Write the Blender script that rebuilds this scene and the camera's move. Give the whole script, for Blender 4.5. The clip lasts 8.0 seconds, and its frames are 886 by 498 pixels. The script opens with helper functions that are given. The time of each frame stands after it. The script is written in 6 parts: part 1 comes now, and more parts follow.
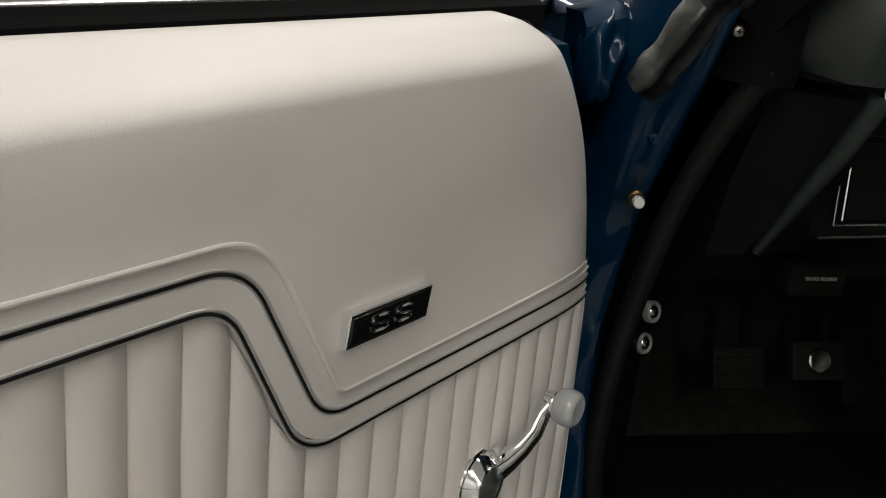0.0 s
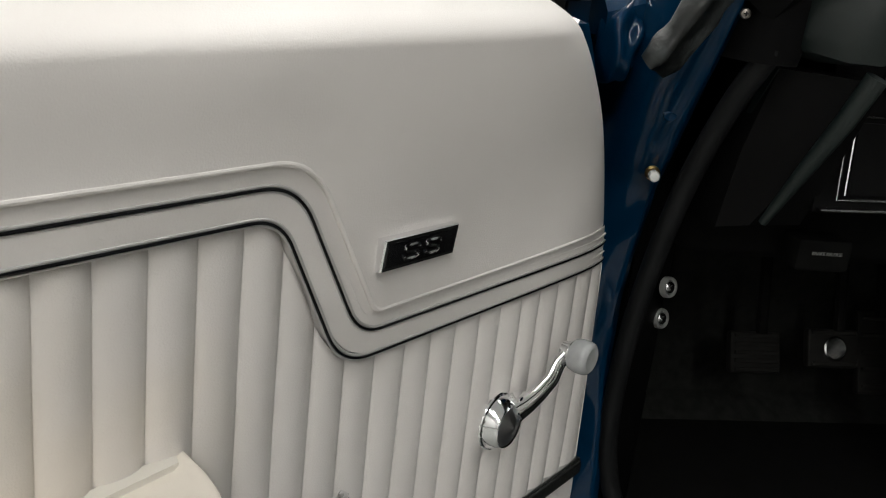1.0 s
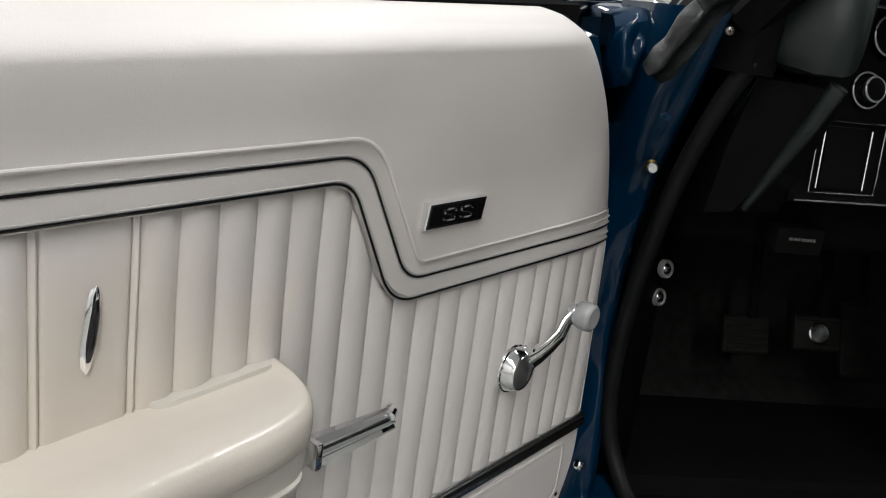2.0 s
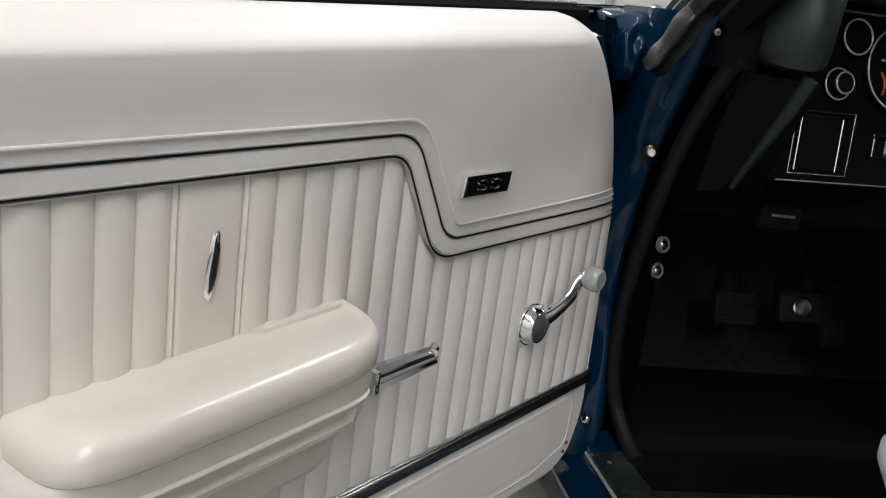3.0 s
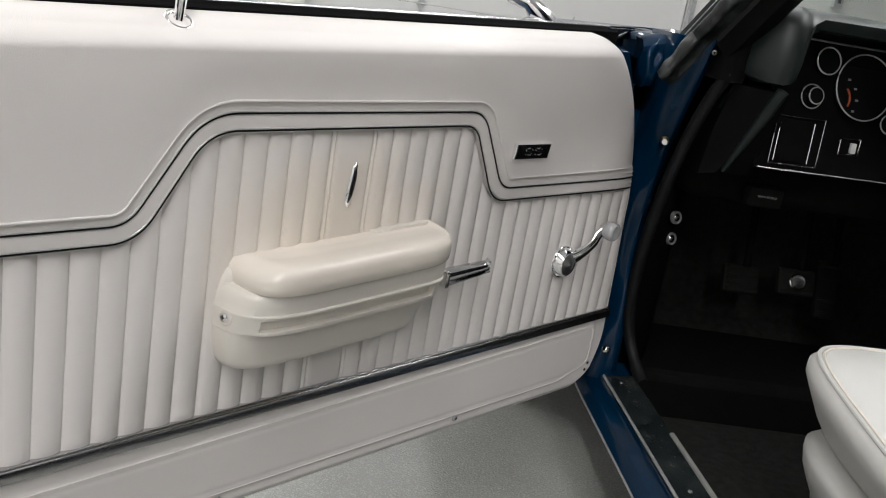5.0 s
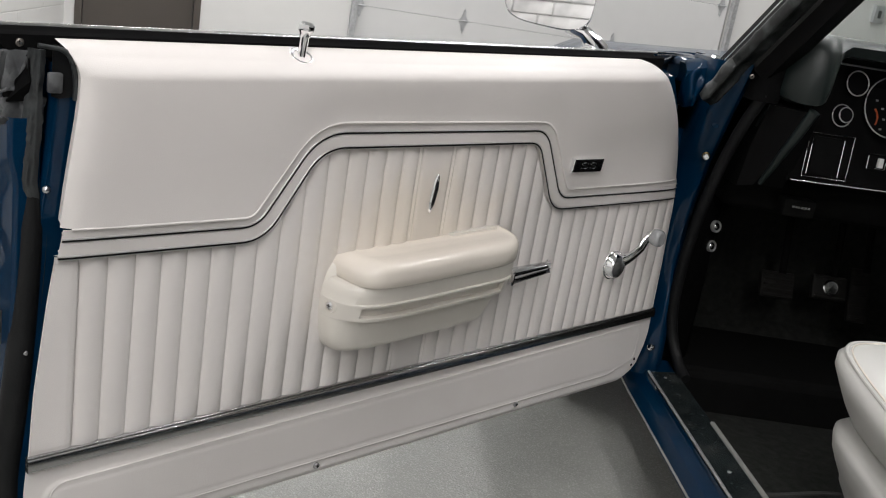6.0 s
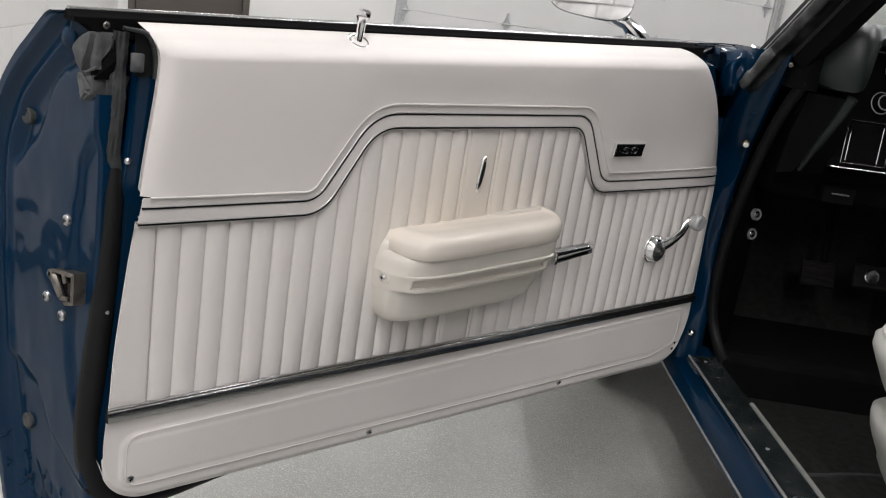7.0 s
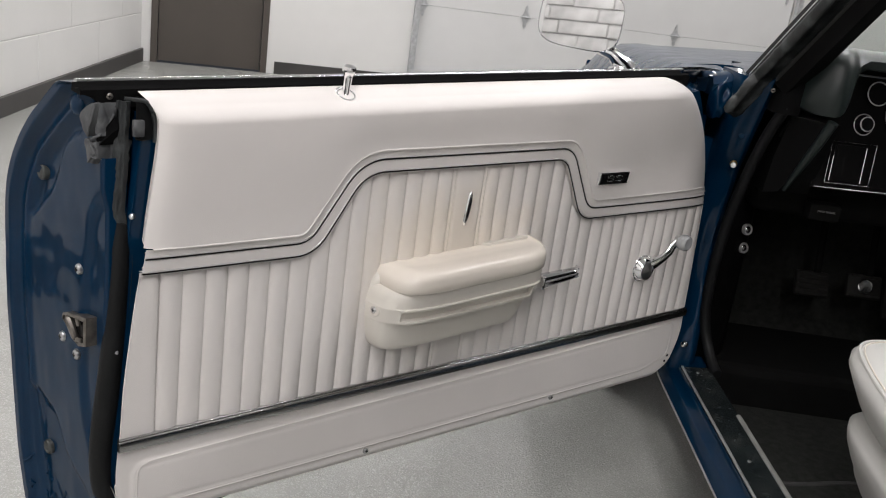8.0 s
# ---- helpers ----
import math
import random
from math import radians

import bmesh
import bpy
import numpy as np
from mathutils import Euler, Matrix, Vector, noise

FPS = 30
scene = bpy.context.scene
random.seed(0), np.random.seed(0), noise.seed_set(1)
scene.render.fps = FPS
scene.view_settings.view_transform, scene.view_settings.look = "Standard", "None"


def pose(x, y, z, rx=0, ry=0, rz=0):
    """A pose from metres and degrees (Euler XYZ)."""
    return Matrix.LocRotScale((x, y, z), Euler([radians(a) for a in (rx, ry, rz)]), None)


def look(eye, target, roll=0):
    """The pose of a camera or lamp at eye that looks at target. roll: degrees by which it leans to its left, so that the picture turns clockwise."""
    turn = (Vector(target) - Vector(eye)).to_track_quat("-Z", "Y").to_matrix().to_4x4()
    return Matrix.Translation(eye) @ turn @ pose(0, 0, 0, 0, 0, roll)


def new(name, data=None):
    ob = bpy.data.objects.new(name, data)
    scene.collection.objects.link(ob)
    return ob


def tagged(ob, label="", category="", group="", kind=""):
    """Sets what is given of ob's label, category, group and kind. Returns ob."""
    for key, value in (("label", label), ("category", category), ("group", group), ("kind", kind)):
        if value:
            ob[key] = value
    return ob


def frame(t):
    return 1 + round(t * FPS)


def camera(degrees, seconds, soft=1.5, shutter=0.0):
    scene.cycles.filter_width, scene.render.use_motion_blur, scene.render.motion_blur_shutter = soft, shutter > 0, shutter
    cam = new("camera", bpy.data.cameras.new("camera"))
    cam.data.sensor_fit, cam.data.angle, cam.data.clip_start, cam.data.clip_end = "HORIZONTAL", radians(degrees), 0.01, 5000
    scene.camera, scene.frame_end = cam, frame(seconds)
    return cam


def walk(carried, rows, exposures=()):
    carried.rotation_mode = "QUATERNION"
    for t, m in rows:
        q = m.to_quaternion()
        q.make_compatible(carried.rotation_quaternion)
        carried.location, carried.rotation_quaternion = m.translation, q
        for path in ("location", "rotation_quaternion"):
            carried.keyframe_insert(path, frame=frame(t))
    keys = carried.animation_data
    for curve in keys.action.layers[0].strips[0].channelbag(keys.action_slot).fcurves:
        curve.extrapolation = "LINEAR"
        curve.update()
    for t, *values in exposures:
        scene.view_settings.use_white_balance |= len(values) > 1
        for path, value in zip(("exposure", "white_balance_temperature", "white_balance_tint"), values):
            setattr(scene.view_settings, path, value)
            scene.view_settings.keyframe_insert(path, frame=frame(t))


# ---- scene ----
cam = camera(52.6, 8.0, soft=1.1)
PATH = [
    (0, (0.313, 0.068, 0.994), (-0.722, 1.669, 0.389), 6.0),
    (0.5, (0.34, 0.053, 0.966), (-0.741, 1.629, 0.376), 5.9),
    (1, (0.369, 0.005, 0.966), (-0.739, 1.568, 0.392), 6.6),
    (1.5, (0.402, -0.051, 0.968), (-0.725, 1.502, 0.403), 7.6),
    (1.7, (0.425, -0.08, 0.971), (-0.715, 1.464, 0.406), 7.8),
    (2.8, (0.503, -0.247, 0.976), (-0.632, 1.305, 0.423), 7.4),
    (3, (0.519, -0.269, 0.974), (-0.619, 1.28, 0.42), 7.6),
    (3.5, (0.606, -0.334, 0.983), (-0.546, 1.203, 0.428), 8.2),
    (4, (0.691, -0.409, 0.99), (-0.519, 1.081, 0.429), 8.9),
    (4.2, (0.707, -0.435, 0.996), (-0.511, 1.046, 0.428), 9.1),
    (5.3, (0.819, -0.627, 1.011), (-0.455, 0.807, 0.447), 9.9),
    (5.5, (0.837, -0.66, 1.018), (-0.45, 0.764, 0.456), 9.8),
    (6, (0.864, -0.73, 1.028), (-0.456, 0.668, 0.476), 9.5),
    (6.5, (0.884, -0.767, 1.024), (-0.461, 0.609, 0.482), 9.1),
    (7, (0.915, -0.784, 1.005), (-0.471, 0.547, 0.452), 8.9),
    (7.5, (0.968, -0.798, 1.007), (-0.461, 0.474, 0.424), 8.8),
    (7.8, (0.984, -0.802, 1.06), (-0.436, 0.47, 0.457), 9.1),
    (8, (0.99, -0.788, 1.103), (-0.426, 0.493, 0.511), 7.8),
]
EXPOSURES = [(0.0, -0.72, 6900, 8), (0.3, -0.54, 6850, 7), (0.5, -0.47, 6700, 7), (1.0, -0.42, 6570, 7), (1.5, -0.40, 6480, 8), (3.0, -0.37, 6350, 10), (5.5, -0.42, 6430, 11), (8.0, -0.41, 6480, 13)]
walk(cam, [(t, look(eye, target, roll)) for t, eye, target, roll in PATH], EXPOSURES)

# ---------------------------------------------------------------- light
world = bpy.data.worlds.new("garage_world")
scene.world = world
world.use_nodes = True
world.node_tree.nodes["Background"].inputs["Color"].default_value = (0.8, 0.88, 1.0, 1)
world.node_tree.nodes["Background"].inputs["Strength"].default_value = 0.05
LAMP_POWER = 54.0

# ---------------------------------------------------------------- materials
def material(name, colour, rough=0.5, metal=0.0, coat=0.0, vary=0.0, vary_scale=6.0, grain=0.0, grain_scale=400.0,
             rough_vary=0.0, speckle=None, spec=0.5, second=None, second_scale=1.5, coat_wave=None):
    """A principled material with mottling at two scales, a fine bump and, if given, small specks of a second colour."""
    mat = bpy.data.materials.new(name)
    mat.use_nodes = True
    nt = mat.node_tree
    bsdf = nt.nodes["Principled BSDF"]
    bsdf.inputs["Base Color"].default_value = (*colour, 1)
    bsdf.inputs["Roughness"].default_value = rough
    bsdf.inputs["Metallic"].default_value = metal
    bsdf.inputs["Coat Weight"].default_value = coat
    bsdf.inputs["Coat Roughness"].default_value = 0.03
    bsdf.inputs["Specular IOR Level"].default_value = spec
    coords = nt.nodes.new("ShaderNodeTexCoord")

    def noise_node(scale, detail=4.0):
        n = nt.nodes.new("ShaderNodeTexNoise")
        n.inputs["Scale"].default_value = scale
        n.inputs["Detail"].default_value = detail
        nt.links.new(coords.outputs["Object"], n.inputs["Vector"])
        return n

    def mix(a, b, factor):
        m = nt.nodes.new("ShaderNodeMix")
        m.data_type = "RGBA"
        nt.links.new(factor, m.inputs["Factor"])
        for socket, value in ((m.inputs["A"], a), (m.inputs["B"], b)):
            if isinstance(value, tuple):
                socket.default_value = (*value, 1)
            else:
                nt.links.new(value, socket)
        return m.outputs["Result"]

    def ramp(source, low, high):
        r = nt.nodes.new("ShaderNodeMapRange")
        r.inputs["From Min"].default_value, r.inputs["From Max"].default_value = low, high
        nt.links.new(source, r.inputs["Value"])
        return r.outputs["Result"]

    out = None
    if vary:
        dark = tuple(c * (1 - vary) for c in colour)
        light = tuple(min(1, c * (1 + vary * 0.6)) for c in colour)
        out = mix(dark, light, ramp(noise_node(vary_scale).outputs["Fac"], 0.3, 0.7))
        fine = noise_node(vary_scale * 9)
        out = mix(out, dark, ramp(fine.outputs["Fac"], 0.58, 1.2))
    if second:
        out = mix(out or colour, second, ramp(noise_node(second_scale, 6).outputs["Fac"], 0.5, 0.68))
    if speckle:
        tone, scale, low = speckle
        vor = nt.nodes.new("ShaderNodeTexVoronoi")
        vor.inputs["Scale"].default_value = scale
        nt.links.new(coords.outputs["Object"], vor.inputs["Vector"])
        sep = nt.nodes.new("ShaderNodeSeparateColor")
        nt.links.new(vor.outputs["Color"], sep.inputs["Color"])
        out = mix(out or colour, tone, ramp(sep.outputs["Red"], low, low + 0.1))
    if out:
        nt.links.new(out, bsdf.inputs["Base Color"])
    if rough_vary:
        r = nt.nodes.new("ShaderNodeMapRange")
        r.inputs["To Min"].default_value, r.inputs["To Max"].default_value = rough - rough_vary, rough + rough_vary
        nt.links.new(noise_node(vary_scale * 2.5).outputs["Fac"], r.inputs["Value"])
        nt.links.new(r.outputs["Result"], bsdf.inputs["Roughness"])
    if grain:
        bump = nt.nodes.new("ShaderNodeBump")
        bump.inputs["Strength"].default_value = grain
        bump.inputs["Distance"].default_value = 0.002
        nt.links.new(noise_node(grain_scale, 3).outputs["Fac"], bump.inputs["Height"])
        nt.links.new(bump.outputs["Normal"], bsdf.inputs["Normal"])
    if coat_wave:
        scale, height = coat_wave
        wave = nt.nodes.new("ShaderNodeBump")
        wave.inputs["Distance"].default_value = height
        nt.links.new(noise_node(scale, 2).outputs["Fac"], wave.inputs["Height"])
        nt.links.new(wave.outputs["Normal"], bsdf.inputs["Coat Normal"])
    return mat


VINYL = material("white_vinyl", (0.735, 0.70, 0.675), 0.46, spec=0.36, vary=0.035, vary_scale=5, grain=0.15, grain_scale=800, rough_vary=0.05)
CREAM = material("cream_vinyl", (0.745, 0.69, 0.615), 0.19, vary=0.05, vary_scale=9, grain=0.08, grain_scale=500, rough_vary=0.05)
# white vinyl darkened for the seat; cabin shade is put into the colour
SEAT_VINYL_SHADED = material("shaded_white_seat_vinyl", (0.52, 0.515, 0.49), 0.42, vary=0.05, vary_scale=7, grain=0.10, grain_scale=700, rough_vary=0.06)
WHITE_PLASTIC = material("white_plastic", (0.70, 0.665, 0.605), 0.36, vary=0.03, vary_scale=14, grain=0.05, grain_scale=900)
TRIM_CHROME = material("narrow_trim_chrome", (0.66, 0.645, 0.63), 0.34, metal=0.55, vary=0.06, vary_scale=8)
SPUN = material("spun_chrome", (0.82, 0.82, 0.83), 0.30, metal=1.0, rough_vary=0.05, vary_scale=60)
CHROME = material("chrome", (0.86, 0.86, 0.87), 0.07, metal=1.0, rough_vary=0.03, vary_scale=30)
WORN_CHROME = material("worn_dark_chrome", (0.55, 0.55, 0.555), 0.20, metal=1.0, vary=0.15, vary_scale=50, rough_vary=0.05)
SATIN_SOFT = material("brushed_bright_ring", (0.60, 0.60, 0.59), 0.42, metal=0.7, vary=0.1, vary_scale=60)
# moulding chrome dimmed in colour to hold its dark reflections
STRIP_CHROME = material("dimmed_moulding_chrome", (0.50, 0.50, 0.495), 0.24, metal=1.0)
# chrome darkened in colour for the dark cabin it reflects
LEVER_CHROME = material("dimmed_lever_chrome", (0.62, 0.62, 0.63), 0.10, metal=1.0, rough_vary=0.04, vary_scale=30)
SATIN = material("satin_metal", (0.62, 0.62, 0.63), 0.28, metal=1.0, vary=0.1, vary_scale=40)
BLACK_GLOSS = material("black_gloss", (0.008, 0.008, 0.009), 0.16, vary=0.2, vary_scale=60)
BLUE = material("deep_blue_paint", (0.0004, 0.0185, 0.050), 0.42, metal=0.08, coat=0.58, spec=0.03, coat_wave=(7, 0.005), vary=0.10, vary_scale=18, speckle=((0.0009, 0.022, 0.058), 1800, 0.72), grain=0.05, grain_scale=24)
FELT = material("black_felt", (0.004, 0.004, 0.0042), 0.9, spec=0.06, vary=0.2, vary_scale=80)
LIP = material("pale_sill_lip", (0.30, 0.30, 0.28), 0.4, metal=0.3, vary=0.2, vary_scale=40)
RUBBER = material("black_rubber", (0.009, 0.0095, 0.010), 0.5, spec=0.2, vary=0.3, vary_scale=22, grain=0.15, grain_scale=260)
OLD_RUBBER = material("grey_aged_rubber", (0.085, 0.088, 0.092), 0.6, vary=0.4, vary_scale=34, grain=0.35, grain_scale=160, second=(0.13, 0.134, 0.138), second_scale=40)
STRIP_RUBBER = material("mottled_dark_rubber", (0.020, 0.023, 0.024), 0.5, vary=0.6, vary_scale=30, grain=0.5, grain_scale=140, second=(0.050, 0.055, 0.056), second_scale=26)
CARPET = material("black_carpet", (0.0205, 0.0215, 0.0195), 0.95, vary=0.35, vary_scale=60, grain=1.0, grain_scale=900, spec=0.1)
DASH_VINYL = material("dark_green_grey_vinyl", (0.0080, 0.0130, 0.0123), 0.40, spec=0.4, vary=0.15, vary_scale=12, grain=0.10, grain_scale=700)
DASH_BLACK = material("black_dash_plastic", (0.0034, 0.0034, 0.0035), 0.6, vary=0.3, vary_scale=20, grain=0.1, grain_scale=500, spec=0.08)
PILLAR_RUBBER = material("dark_cracked_rubber", (0.011, 0.013, 0.013), 0.36, spec=0.42, vary=0.6, vary_scale=30, grain=0.5, grain_scale=90, second=(0.050, 0.055, 0.055), second_scale=30, rough_vary=0.12)
PEDAL = material("worn_pedal_rubber", (0.010, 0.0095, 0.0085), 0.7, spec=0.2, vary=0.3, vary_scale=40)
# paler patches draw both scuffs and painted streaky reflections
SILL = material("painted_sill_plate", (0.046, 0.060, 0.063), 0.25, metal=0.75, vary=0.35, vary_scale=30, second=(0.105, 0.118, 0.116), second_scale=24, rough_vary=0.08)
MAT_EDGE = material("grey_mat_binding", (0.022, 0.022, 0.0215), 0.8, vary=0.3, vary_scale=60, grain=0.6, grain_scale=600)
PEARL = material("pearl_knob", (0.36, 0.365, 0.37), 0.22, coat=0.6, vary=0.12, vary_scale=90)
# the paler specks are painted glints of the glossy floor
EPOXY = material("grey_epoxy_floor", (0.340, 0.344, 0.324), 0.20, vary=0.09, vary_scale=5, grain=0.9, grain_scale=190, speckle=((0.415, 0.418, 0.398), 380, 0.72), rough_vary=0.06)
WALL_PAINT = material("white_block_paint", (0.79, 0.785, 0.77), 0.55, vary=0.03, vary_scale=2, grain=0.25, grain_scale=90)
CEILING = material("white_ceiling", (0.72, 0.72, 0.71), 0.8, vary=0.03, vary_scale=1)
BASE = material("dark_grey_base", (0.055, 0.052, 0.050), 0.5, vary=0.15, vary_scale=4)
TAUPE = material("taupe_steel_paint", (0.085, 0.072, 0.062), 0.4, vary=0.06, vary_scale=3, grain=0.05)
DOOR_WHITE = material("white_steel_panel", (0.72, 0.72, 0.715), 0.4, vary=0.03, vary_scale=3, grain=0.06, grain_scale=150)
GALV = material("galvanised_steel", (0.60, 0.61, 0.62), 0.5, metal=0.7, vary=0.2, vary_scale=40)
STONE = material("pale_stone", (0.62, 0.61, 0.60), 0.8, vary=0.25, vary_scale=5, grain=0.8, grain_scale=25)
MORTAR = material("dark_mortar", (0.22, 0.22, 0.215), 0.9, vary=0.2, vary_scale=20)
PLUG = material("grey_rubber_plug", (0.05, 0.053, 0.05), 0.5, vary=0.2, vary_scale=90)
BRASS = material("old_brass", (0.55, 0.38, 0.16), 0.35, metal=1.0, vary=0.3, vary_scale=120)
LATCH = material("bare_latch_steel", (0.22, 0.20, 0.18), 0.38, metal=0.9, vary=0.4, vary_scale=80)
ORANGE = material("orange_needle_band", (0.40, 0.07, 0.015), 0.5)
PRINT = material("white_print", (0.72, 0.72, 0.70), 0.5)
DIM_PRINT = material("grey_print", (0.28, 0.28, 0.27), 0.6)
# near-zero black; the deep shade of cabin and hinge gap is in the colour
CABIN_SHADE_BLACK = material("cabin_shade_black", (0.0065, 0.0065, 0.0063), 0.85, spec=0.04, vary=0.2, vary_scale=30)
DIAL = material("dial_black", (0.004, 0.004, 0.0045), 0.35, spec=0.2)
TYRE = material("black_tyre", (0.015, 0.015, 0.015), 0.8, vary=0.3, vary_scale=30)



def stained(mat, centre, radii, tone, weight):
    """Adds a soft, uneven discoloured patch round a place of the material."""
    nt = mat.node_tree
    socket = nt.nodes["Principled BSDF"].inputs["Base Color"]
    before = socket.links[0].from_socket
    coords = nt.nodes.new("ShaderNodeTexCoord")
    place = nt.nodes.new("ShaderNodeMapping")
    place.vector_type = "TEXTURE"
    place.inputs["Location"].default_value = centre
    place.inputs["Scale"].default_value = radii
    nt.links.new(coords.outputs["Object"], place.inputs["Vector"])
    length = nt.nodes.new("ShaderNodeVectorMath")
    length.operation = "LENGTH"
    nt.links.new(place.outputs["Vector"], length.inputs[0])
    cloud = nt.nodes.new("ShaderNodeTexNoise")
    cloud.inputs["Scale"].default_value = 14
    nt.links.new(coords.outputs["Object"], cloud.inputs["Vector"])
    add = nt.nodes.new("ShaderNodeMath")
    add.operation = "ADD"
    nt.links.new(length.outputs["Value"], add.inputs[0])
    nt.links.new(cloud.outputs["Fac"], add.inputs[1])
    fade = nt.nodes.new("ShaderNodeMapRange")
    fade.interpolation_type = "SMOOTHSTEP"
    for key, value in (("From Min", 0.6), ("From Max", 1.6), ("To Min", weight), ("To Max", 0.0)):
        fade.inputs[key].default_value = value
    nt.links.new(add.outputs["Value"], fade.inputs["Value"])
    blend = nt.nodes.new("ShaderNodeMix")
    blend.data_type = "RGBA"
    nt.links.new(fade.outputs["Result"], blend.inputs["Factor"])
    nt.links.new(before, blend.inputs["A"])
    blend.inputs["B"].default_value = (*tone, 1)
    nt.links.new(blend.outputs["Result"], socket)
    return mat


PLEATED = stained(material("pleated_white_vinyl", (0.735, 0.70, 0.675), 0.42, spec=0.40, vary=0.035, vary_scale=5, grain=0.13, grain_scale=800, rough_vary=0.05),
                  (0, 0.12, 0.69), (0.2, 0.24, 0.15), (0.70, 0.635, 0.545), 0.75)

MIRROR = bpy.data.materials.new("mirror_glass")
MIRROR.use_nodes = True
MIRROR.node_tree.nodes["Principled BSDF"].inputs["Base Color"].default_value = (0.82, 0.83, 0.83, 1)
MIRROR.node_tree.nodes["Principled BSDF"].inputs["Metallic"].default_value = 1.0
MIRROR.node_tree.nodes["Principled BSDF"].inputs["Roughness"].default_value = 0.02

GLASS = bpy.data.materials.new("tinted_glass")
GLASS.use_nodes = True
GLASS.node_tree.nodes["Principled BSDF"].inputs["Base Color"].default_value = (0.93, 0.985, 0.96, 1)
GLASS.node_tree.nodes["Principled BSDF"].inputs["Transmission Weight"].default_value = 1.0
GLASS.node_tree.nodes["Principled BSDF"].inputs["Roughness"].default_value = 0.0
GLASS.node_tree.nodes["Principled BSDF"].inputs["IOR"].default_value = 1.45

GLOW = bpy.data.materials.new("lamp_diffuser")
GLOW.use_nodes = True
GLOW.node_tree.nodes["Principled BSDF"].inputs["Emission Color"].default_value = (1.0, 0.97, 0.93, 1)
GLOW.node_tree.nodes["Principled BSDF"].inputs["Emission Strength"].default_value = 6.0


# ---------------------------------------------------------------- builders
def thing(name, base, label, category, group="", kind=""):
    """An empty at the base of a thing; its parts are built in world places."""
    ob = new(name)
    ob.empty_display_size = 0.1
    ob.matrix_basis = Matrix.Translation(base)
    return tagged(ob, label, category, group, kind)


def part(name, bm, mat, parent=None, label="", m=None, flat=False, angle=35):
    """Links a bmesh, given in world places (or in those of m), as one mesh object under its parent."""
    if m is not None:
        bmesh.ops.transform(bm, matrix=m, verts=bm.verts)
    bmesh.ops.recalc_face_normals(bm, faces=bm.faces)
    if not flat:
        for face in bm.faces:
            face.smooth = True
        for e in bm.edges:
            if len(e.link_faces) == 2 and e.calc_face_angle(0) > radians(angle):
                e.smooth = False
    me = bpy.data.meshes.new(name)
    bm.to_mesh(me)
    bm.free()
    me.materials.append(mat)
    ob = new(name, me)
    if parent is not None:
        ob.parent = parent
        p, chain = parent, Matrix()
        while p is not None:
            chain = p.matrix_basis @ chain if p.parent is None else p.matrix_parent_inverse @ p.matrix_basis @ chain
            p = p.parent
        ob.matrix_parent_inverse = chain.inverted()
    if label:
        ob["label"] = label
    return ob


def setting(name, bm, mat, label, category, flat=True):
    return tagged(part(name, bm, mat, None, flat=flat), label, category, "", "structure")


def box(bm, lo, hi, bevel=0.0, segments=2, m=None):
    got = bmesh.ops.create_cube(bm, size=1)
    verts = got["verts"]
    for v in verts:
        v.co = Vector([lo[i] + (v.co[i] + 0.5) * (hi[i] - lo[i]) for i in range(3)])
    if bevel:
        edges = list({e for v in verts for e in v.link_edges})
        made = bmesh.ops.bevel(bm, geom=edges, offset=bevel, segments=segments, affect="EDGES", profile=0.5)
        verts = list({v for f in made["faces"] for v in f.verts} | {v for v in verts if v.is_valid})
    if m is not None:
        bmesh.ops.transform(bm, matrix=m, verts=verts)
    return bm


def loft(bm, rings, closed=True, cap=True):
    """Skins rings of equally many points."""
    rows = [[bm.verts.new(p) for p in ring] for ring in rings]
    n = len(rows[0])
    for a, b in zip(rows, rows[1:]):
        for i in range(n if closed else n - 1):
            j = (i + 1) % n
            bm.faces.new((a[i], a[j], b[j], b[i]))
    if cap and closed:
        bm.faces.new(rows[0])
        bm.faces.new(rows[-1])
    return bm


def frame_of(axis):
    w = Vector(axis).normalized()
    u = (Vector((0, 0, 1)) if abs(w.z) < 0.9 else Vector((1, 0, 0))).cross(w).normalized()
    return u, w.cross(u), w


def turned(bm, base, axis, profile, seg=24):
    """A body of revolution; profile holds (along, radius)."""
    u, v, w = frame_of(axis)
    base = Vector(base)
    loft(bm, [[base + w * a + (u * math.cos(2 * math.pi * k / seg) + v * math.sin(2 * math.pi * k / seg)) * max(r, 1e-5) for k in range(seg)] for a, r in profile])
    return bm


def tube(bm, points, radius, seg=8, flatten=1.0, up=None, closed=False):
    """A tube along points; radius is a number or a list; flatten squeezes it along up."""
    pts = [Vector(p) for p in points]
    n = len(pts)
    rings = []
    for i, p in enumerate(pts):
        a, b = (pts[(i - 1) % n], pts[(i + 1) % n]) if closed else (pts[max(0, i - 1)], pts[min(n - 1, i + 1)])
        w = (b - a).normalized()
        ref = Vector(up) if up is not None else (Vector((0, 0, 1)) if abs(w.z) < 0.95 else Vector((1, 0, 0)))
        u = ref.cross(w).normalized()
        v = w.cross(u)
        r = radius[i] if isinstance(radius, (list, tuple)) else radius
        rings.append([p + u * r * math.cos(2 * math.pi * k / seg) + v * r * flatten * math.sin(2 * math.pi * k / seg) for k in range(seg)])
    if closed:
        rings.append(rings[0])
    return loft(bm, rings, cap=not closed)


